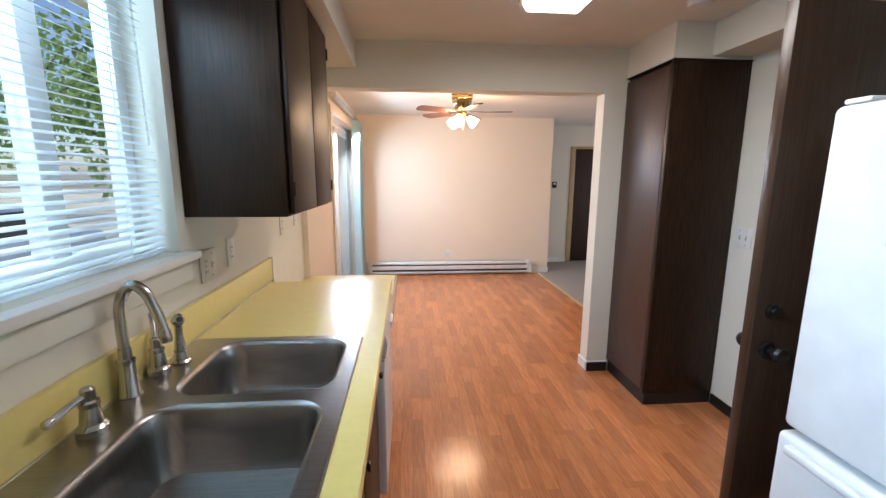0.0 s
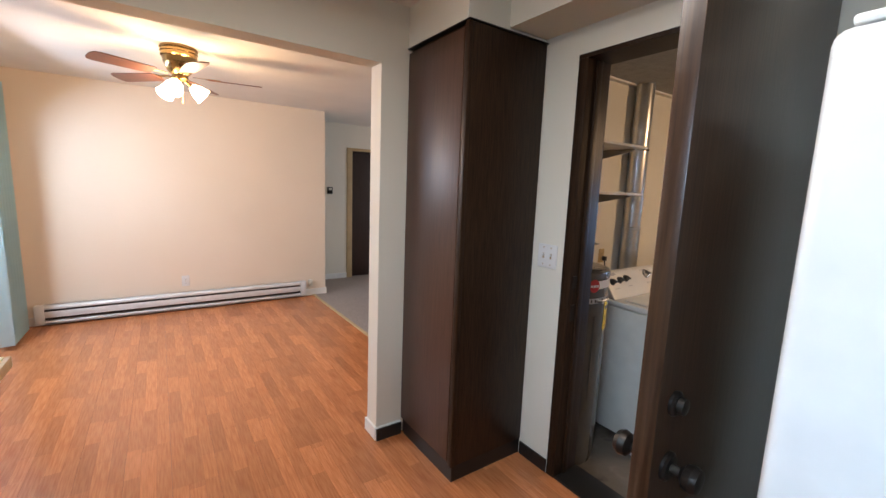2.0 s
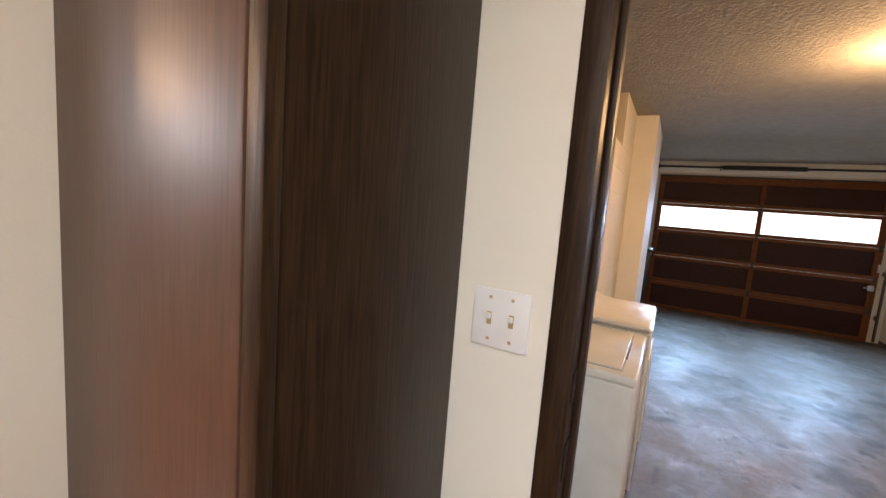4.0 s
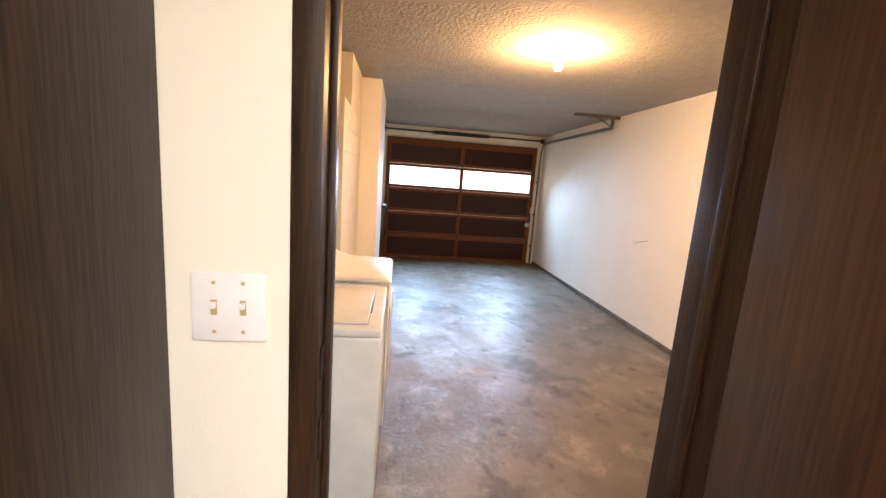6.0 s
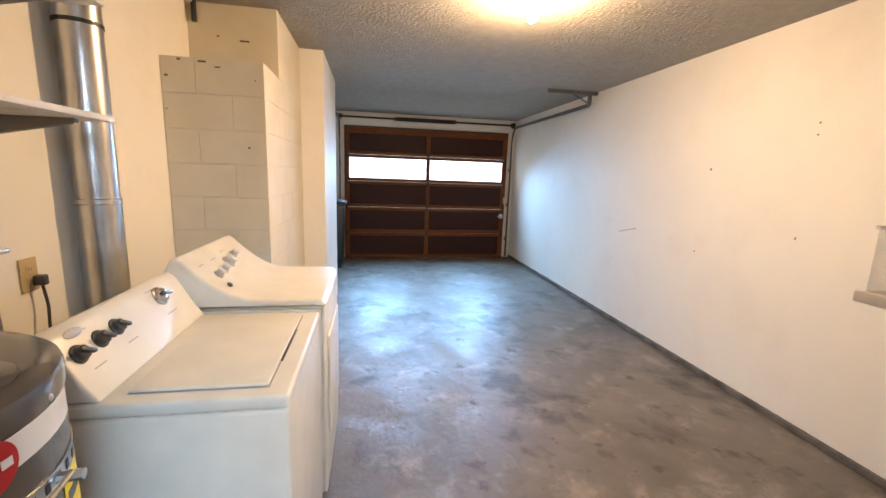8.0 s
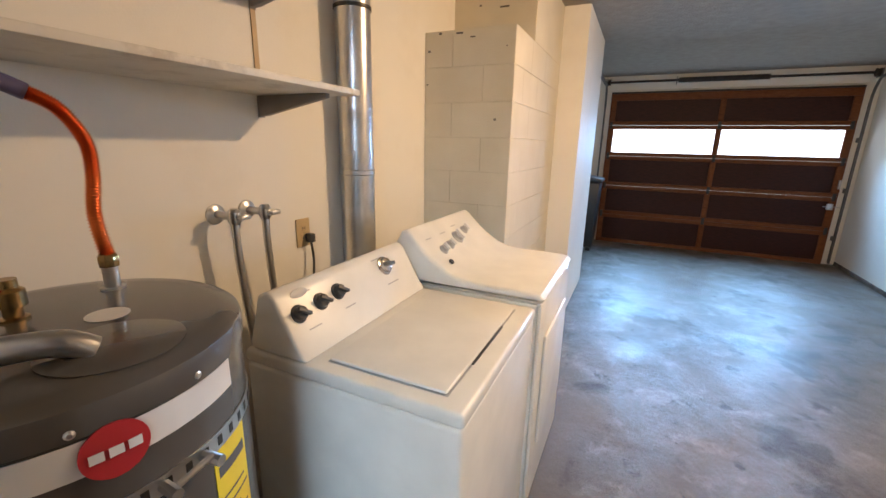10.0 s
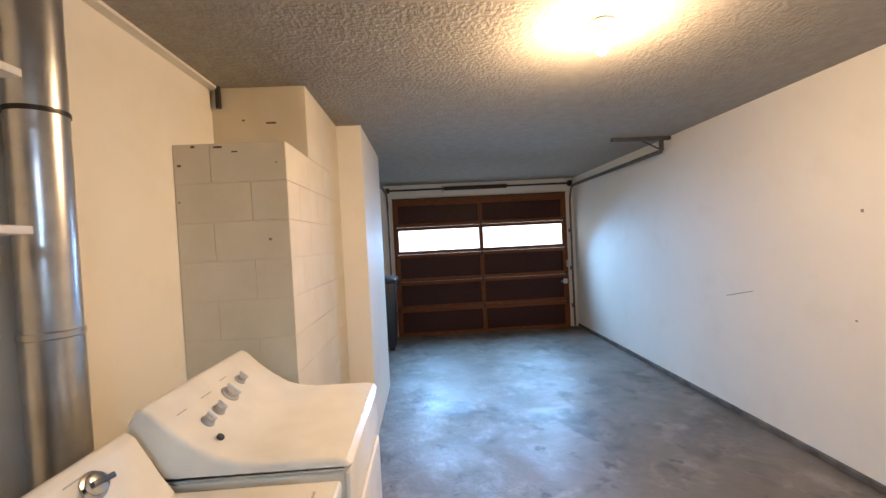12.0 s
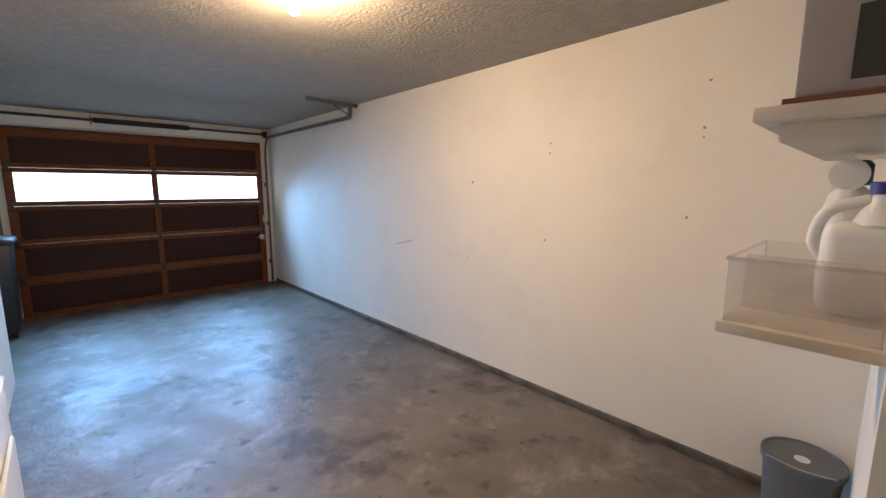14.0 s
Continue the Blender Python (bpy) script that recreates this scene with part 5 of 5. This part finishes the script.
dc = thing("vent_duct", (3.70, 3.115, 0.3), "shiny galvanised round vent duct rising to the ceiling", "duct")
part("lower_pipe", cy((3.70, 3.115, -0.1), (3.70, 3.115, 1.14), 0.0755, seg=36), M_CHROME, dc)
part("seam_ring", lathe((3.70, 3.115, 1.14), [(0.0757, 0), (0.079, 0.004), (0.079, 0.02), (0.0757, 0.024)], 36), M_CHROME, dc)
part("upper_pipe", cy((3.70, 3.115, 1.164), (3.70, 3.115, GC - 0.001), 0.074, seg=36), M_CHROME, dc)
part("hanger_band", lathe((3.70, 3.115, 1.80), [(0.0745, 0), (0.0775, 0.001), (0.0775, 0.014), (0.0745, 0.015)], 36), M_DKMETAL, dc, "dark steel hanger band")


def wall_shelf(z, label):
    ob = thing("wall_shelf", (2.75, YN, z), label, "shelf", "laundry shelves")
    part("board", bx(2.14, 3.362, 2.842, YN - 0.006, z - 0.018, z, bevel=0.002), M_SHELF, ob)
    for x in (2.45, 3.27):
        br = part("bracket", bx(x - 0.012, x + 0.012, YN - 0.006, YN - 0.001, z - 0.09, z - 0.0185), M_BRACKET, ob)
        part("bracket_arm", bevelled(prism([(2.90, z - 0.0185), (YN - 0.006, z - 0.0185), (YN - 0.006, z - 0.085), (YN - 0.03, z - 0.085), (2.90, z - 0.032)], "x", x - 0.010, x + 0.010), 0.001), M_BRACKET, br)
    part("wall_standard", bx(3.26, 3.28, YN - 0.004, YN - 0.0005, z + 0.001, z + 0.30), M_RAWWOOD, ob, "tan slotted standard")
    return ob


wall_shelf(1.448, "painted board laundry shelf on steel brackets")
wall_shelf(1.790, "painted upper laundry shelf with stained underside")

# ---- shelves on the wall beside the door, with supplies ----
SHY0, SHY1 = 0.15, 1.075
ls = thing("storage_shelf", (2.3, 0.6, 1.10), "cream painted storage shelf holding cleaning supplies", "shelf")
part("board", bx(2.2405, 2.475, SHY0, SHY1, 1.085, 1.103, bevel=0.002), M_SHELF, ls)
part("lip", bx(2.2405, 2.478, SHY1 + 0.0005, SHY1 + 0.012, 1.082, 1.104, bevel=0.002), M_EAVE, ls)
us = thing("upper_storage_shelf", (2.3, 0.6, 1.50), "thick cream shelf with bare wooden boards on top", "shelf")
part("board", bx(2.2405, 2.455, SHY0, SHY1, 1.488, 1.515, bevel=0.003), M_SHELF, us)
part("under_frame", bx(2.2405, 2.42, SHY0 + 0.05, SHY1 - 0.05, 1.455, 1.4875), M_SHELF, us)
part("top_board", bx(2.2405, 2.415, SHY0, SHY1 - 0.005, 1.5155, 1.525), M_REDWOOD, us, "thin red-brown board")
part("cleat", bx(2.2405, 2.265, SHY0, SHY1 - 0.05, 1.40, 1.4545), M_SHELF, us)
cb = thing("cardboard_box", (2.25, 0.9, 1.526), "grey printed carton on the upper shelf", "box")
part("carton", bx(2.245, 2.40, 0.62, 1.06, 1.526, 1.80, bevel=0.004), M_BOX, cb)
part("print_patch", bx(2.25, 2.33, 1.0602, 1.0612, 1.545, 1.66), M_KNOB, cb, "dark printed panel")
part("print_bar", bx(2.25, 2.33, 1.0602, 1.0612, 1.725, 1.745), M_INK, cb)

bn = thing("clear_bin", (2.3, 0.92, 1.104), "clear plastic storage bin on the lower shelf", "bin")
BX0, BX1, BY0, BY1, BZ0, BZ1 = 2.246, 2.470, 0.70, 1.070, 1.105, 1.235
for a in ((BX0, BX1, BY0, BY0 + 0.003), (BX0, BX1, BY1 - 0.003, BY1), (BX0, BX0 + 0.003, BY0 + 0.0035, BY1 - 0.0035), (BX1 - 0.003, BX1, BY0 + 0.0035, BY1 - 0.0035)):
    part("bin_wall", bx(*a, BZ0, BZ1), M_CLEARPL, bn)
part("rim", bx(BX0 - 0.004, BX1 + 0.004, BY1 + 0.0005, BY1 + 0.005, BZ1 - 0.008, BZ1, bevel=0.002), M_CLEARPL, bn)
part("rim_side", bx(BX1 + 0.0005, BX1 + 0.005, BY0, BY1, BZ1 - 0.008, BZ1, bevel=0.002), M_CLEARPL, bn)
part("divider", bx(BX0 + 0.004, BX1 - 0.004, 0.93, 0.933, BZ0, BZ1 - 0.01), M_CLEARPL, bn)

jg = thing("bleach_jug", (2.275, 0.84, 1.106), "white plastic jug with a navy cap", "jug")
part("body", bevelled(bx(2.245, 2.355, 0.79, 0.89, 1.106, 1.30), 0.03, 4, 30), M_JUG, jg)
part("neck", lathe((2.270, 0.84, 1.295), [(0.045, 0), (0.035, 0.025), (0.022, 0.045), (0.02, 0.06)], 24), M_JUG, jg)
part("cap", lathe((2.270, 0.84, 1.356), [(0.024, 0), (0.024, 0.022), (0.02, 0.025)], 24), M_BLUE, jg, "navy screw cap")
part("handle", bm_tube(bmesh.new(), [(2.350, 0.84, 1.22), (2.368, 0.84, 1.26), (2.350, 0.84, 1.32), (2.290, 0.84, 1.345)], 0.012, 12), M_JUG, jg)
b2 = thing("spray_bottle", (2.33, 0.60, 1.104), "white bottle with a dark green top", "bottle")
part("body", lathe((2.33, 0.60, 1.104), [(0.045, 0), (0.048, 0.01), (0.048, 0.22), (0.04, 0.25), (0.02, 0.27)], 24), M_JUG, b2)
part("blue_band", lathe((2.33, 0.60, 1.20), [(0.0485, 0), (0.049, 0.001), (0.049, 0.012), (0.0485, 0.013)], 24), M_BLUE, b2)
part("cap", lathe((2.33, 0.60, 1.375), [(0.03, 0), (0.034, 0.01), (0.034, 0.05), (0.025, 0.06)], 24), M_GREEN, b2, "dark green cap")
tr = thing("tape_roll", (2.335, 0.66, 1.36), "pale roll hanging beneath the upper shelf", "roll")
part("roll", lathe((2.335, 0.66, 1.40), [(0.022, 0), (0.036, 0.001), (0.036, 0.02), (0.022, 0.021)], 24, (0, 1, 0)), M_JUG, tr)
part("hook", cy((2.335, 0.67, 1.43), (2.335, 0.67, 1.456), 0.003, seg=8), M_CHROME, tr)

bk = thing("lidded_bucket", (2.41, -0.42, GF), "grey plastic bucket with a lid in the garage corner", "bucket")
part("pail", lathe((2.41, -0.42, GF), [(0.125, 0), (0.13, 0.005), (0.148, 0.335), (0.152, 0.34)], 40), M_BUCKET, bk)
part("lid", lathe((2.41, -0.42, GF + 0.3405), [(0.158, -0.02), (0.16, 0.0), (0.158, 0.014), (0.148, 0.016), (0.145, 0.008), (0.02, 0.008)], 40), M_BUCKET, bk)
part("label_spot", lathe((2.41, -0.40, GF + 0.349), [(0.03, 0), (0.03, 0.001)], 24), M_JUG, bk, "white round label")
part("bail", bm_tube(bmesh.new(), [(2.26, -0.42, GF + 0.30), (2.30, -0.30, GF + 0.36), (2.41, -0.258, GF + 0.37), (2.52, -0.30, GF + 0.36), (2.56, -0.42, GF + 0.30)], 0.0025, 8), M_CHROME, bk)

# ---- wheelie bin ----
wb = thing("wheelie_bin", (8.75, 2.72, GF), "black plastic wheelie bin beside the garage door", "bin")
part("body", bevelled(prism([(2.49, GF + 0.06), (2.46, 0.78), (2.90, 0.78), (2.87, GF + 0.06)], "x", 8.50, 8.98), 0.02, 2), M_BIN, wb)
part("lid", bevelled(prism([(2.43, 0.785), (2.44, 0.83), (2.67, 0.87), (2.91, 0.85), (2.91, 0.785)], "x", 8.47, 9.01), 0.008, 2), M_BIN, wb)
for x in (8.50, 8.94):
    part("wheel", cy((x, 2.85, GF + 0.10), (x + 0.05, 2.85, GF + 0.10), 0.10, seg=24), M_KNOB, wb)
part("foot", bx(8.55, 8.93, 2.51, 2.57, GF, GF + 0.061), M_BIN, wb)

# ---- outdoors ----
structure("eave", bx(-1.58, -0.981, -2.2, 6.6, 2.24, 2.40, bevel=0.01), M_EAVE, "beige painted eave along the yard side")
structure("ground", bx(-60, -0.98, -60, 60, -0.45, -0.35), M_GRASS, "pale gravel and grass yard outside")
structure("ground_front", bx(9.7, 60, -60, 60, -0.45, -0.35), M_GRASS, "pale drive outside the garage")


def tree(x, y, h, r, seed):
    rnd = random.Random(seed)
    ob = thing("tree", (x, y, -0.35), "leafy green tree in the yard", "tree", "yard trees")
    bm = bm_cyl(bmesh.new(), (x, y, -0.35), (x + 0.1, y, h * 0.6), 0.16, 0.07, seg=10)
    for k in range(6):
        a, z = rnd.uniform(0, 6.28), h * rnd.uniform(0.3, 0.6)
        bm_cyl(bm, (x, y, z), (x + math.cos(a) * r * 0.7, y + math.sin(a) * r * 0.7, z + r * 0.5), 0.05, 0.015, seg=7)
    part("trunk", bm, M_BARK, ob)
    vs, fs = [], []
    for k in range(2600):
        d = Vector((rnd.gauss(0, 1), rnd.gauss(0, 1), rnd.gauss(0, 1))).normalized() * (rnd.random() ** 0.45)
        lump = 0.75 + 0.35 * noise.noise(d * 2.3 + Vector((seed, 0, 0)))
        c = Vector((x, y, h * 0.55)) + Vector((d.x * r, d.y * r, d.z * h * 0.5)) * lump
        u = Vector((rnd.gauss(0, 1), rnd.gauss(0, 1), rnd.gauss(0, 1))).normalized()
        v = u.orthogonal().normalized()
        s = rnd.uniform(0.06, 0.15)
        i = len(vs)
        vs += [c - u * s, c + v * s * 0.5, c + u * s, c - v * s * 0.5]
        fs.append((i, i + 1, i + 2, i + 3))
    me = bpy.data.meshes.new("crown")
    me.from_pydata(vs, [], fs)
    me.materials.append(M_LEAF)
    cr = new("crown", me)
    cr.parent = ob
    cr.matrix_parent_inverse = Matrix.Translation(-Vector(ob.location))
    return ob


for i, (x, y, h, r) in enumerate(((-8, 4.5, 6.5, 2.4), (-9.5, 8.5, 7.0, 2.8), (-7.5, 12.5, 6.0, 2.4), (-11, 1.5, 7.5, 2.8), (-13, 16, 8, 3.2), (-6.0, 17.5, 6, 2.6), (-14, 10.5, 8, 3.2), (-9.5, 6.6, 9.5, 3.2), (-11.5, 4.4, 10.5, 3.4))):
    tree(x, y, h, r, i + 1)
fcar = thing("parked_car", (-5.6, 5.2, -0.35), "bluish grey car parked in the yard", "car")
part("body", bevelled(prism([(3.4, 0.0), (3.4, 0.55), (4.2, 0.68), (4.7, 1.1), (6.0, 1.1), (6.5, 0.7), (7.1, 0.62), (7.15, 0.0)], "x", -6.4, -4.8), 0.06, 2), M_SILVER, fcar)
part("side_glass", bx(-4.799, -4.79, 4.75, 5.95, 0.72, 1.02), M_KNOB, fcar)
for y in (4.1, 6.4):
    part("wheel", cy((-4.95, y, -0.03), (-4.75, y, -0.03), 0.32, seg=24), M_KNOB, fcar)

# ---- pieces: floor boards and pillar blocks ----
fl = structure("floor", bx(XW, 1.935, -2.0, 6.34, -0.0118, -0.0085), M_BLACK, "orange-brown laminate board floor")
BWD, BLN = 0.19, 1.30
board = mesh_of("board", bx(0.0004, BWD - 0.0004, 0.0004, BLN - 0.0004, -0.008, 0.0), M_FLOOR, False)
nx = int((1.935 - XW) / BWD) + 1
for i in range(nx):
    y = -2.0 + -(i * 0.43 % BLN)
    while y < 6.33:
        x0, y0 = XW + i * BWD, max(y, -2.0)
        y1, x1 = min(y + BLN, 6.335), min(x0 + BWD, 1.934)
        me = board
        if y0 != y or y1 != y + BLN or x1 - x0 < BWD - 0.001:
            me = mesh_of("board", bx(0.0004, x1 - x0 - 0.0004, 0.0004, y1 - y0 - 0.0004, -0.008, 0.0), M_FLOOR, False)
        ob = new("board", me)
        ob.location = (x0, y0, 0)
        ob.parent = fl
        y += BLN

pl = structure("block_pillar", bx(4.506, 4.507, 2.67, YN - 0.002, GF + 0.001, 1.90), M_BLOCK, "cream painted concrete block pillar")


def block(x0, x1, y0, y1, z0, z1):
    ob = part("block", bx(x0, x1, y0, y1, z0, z1, bevel=0.0015, seg=1), M_BLOCK, None, "", False)
    ob.parent = pl


rows = 11
ch = (1.905 - GF) / rows
for k in range(rows):
    z0, z1 = GF + k * ch + 0.0011, GF + (k + 1) * ch - 0.0011
    ys = (2.652, 2.83, YN - 0.002) if k % 2 else (2.652, 3.02, YN - 0.002)
    for a, b in zip(ys, ys[1:]):
        block(4.500, 4.5055, a + 0.0006, b - 0.0006, z0, z1)
    xs = (4.506, 4.70, 5.06, 5.42, 5.785) if k % 2 else (4.506, 4.88, 5.26, 5.62, 5.785)
    for a, b in zip(xs, xs[1:]):
        block(a + 0.0006, b - 0.0006, 2.652, 2.6565, z0, z1)
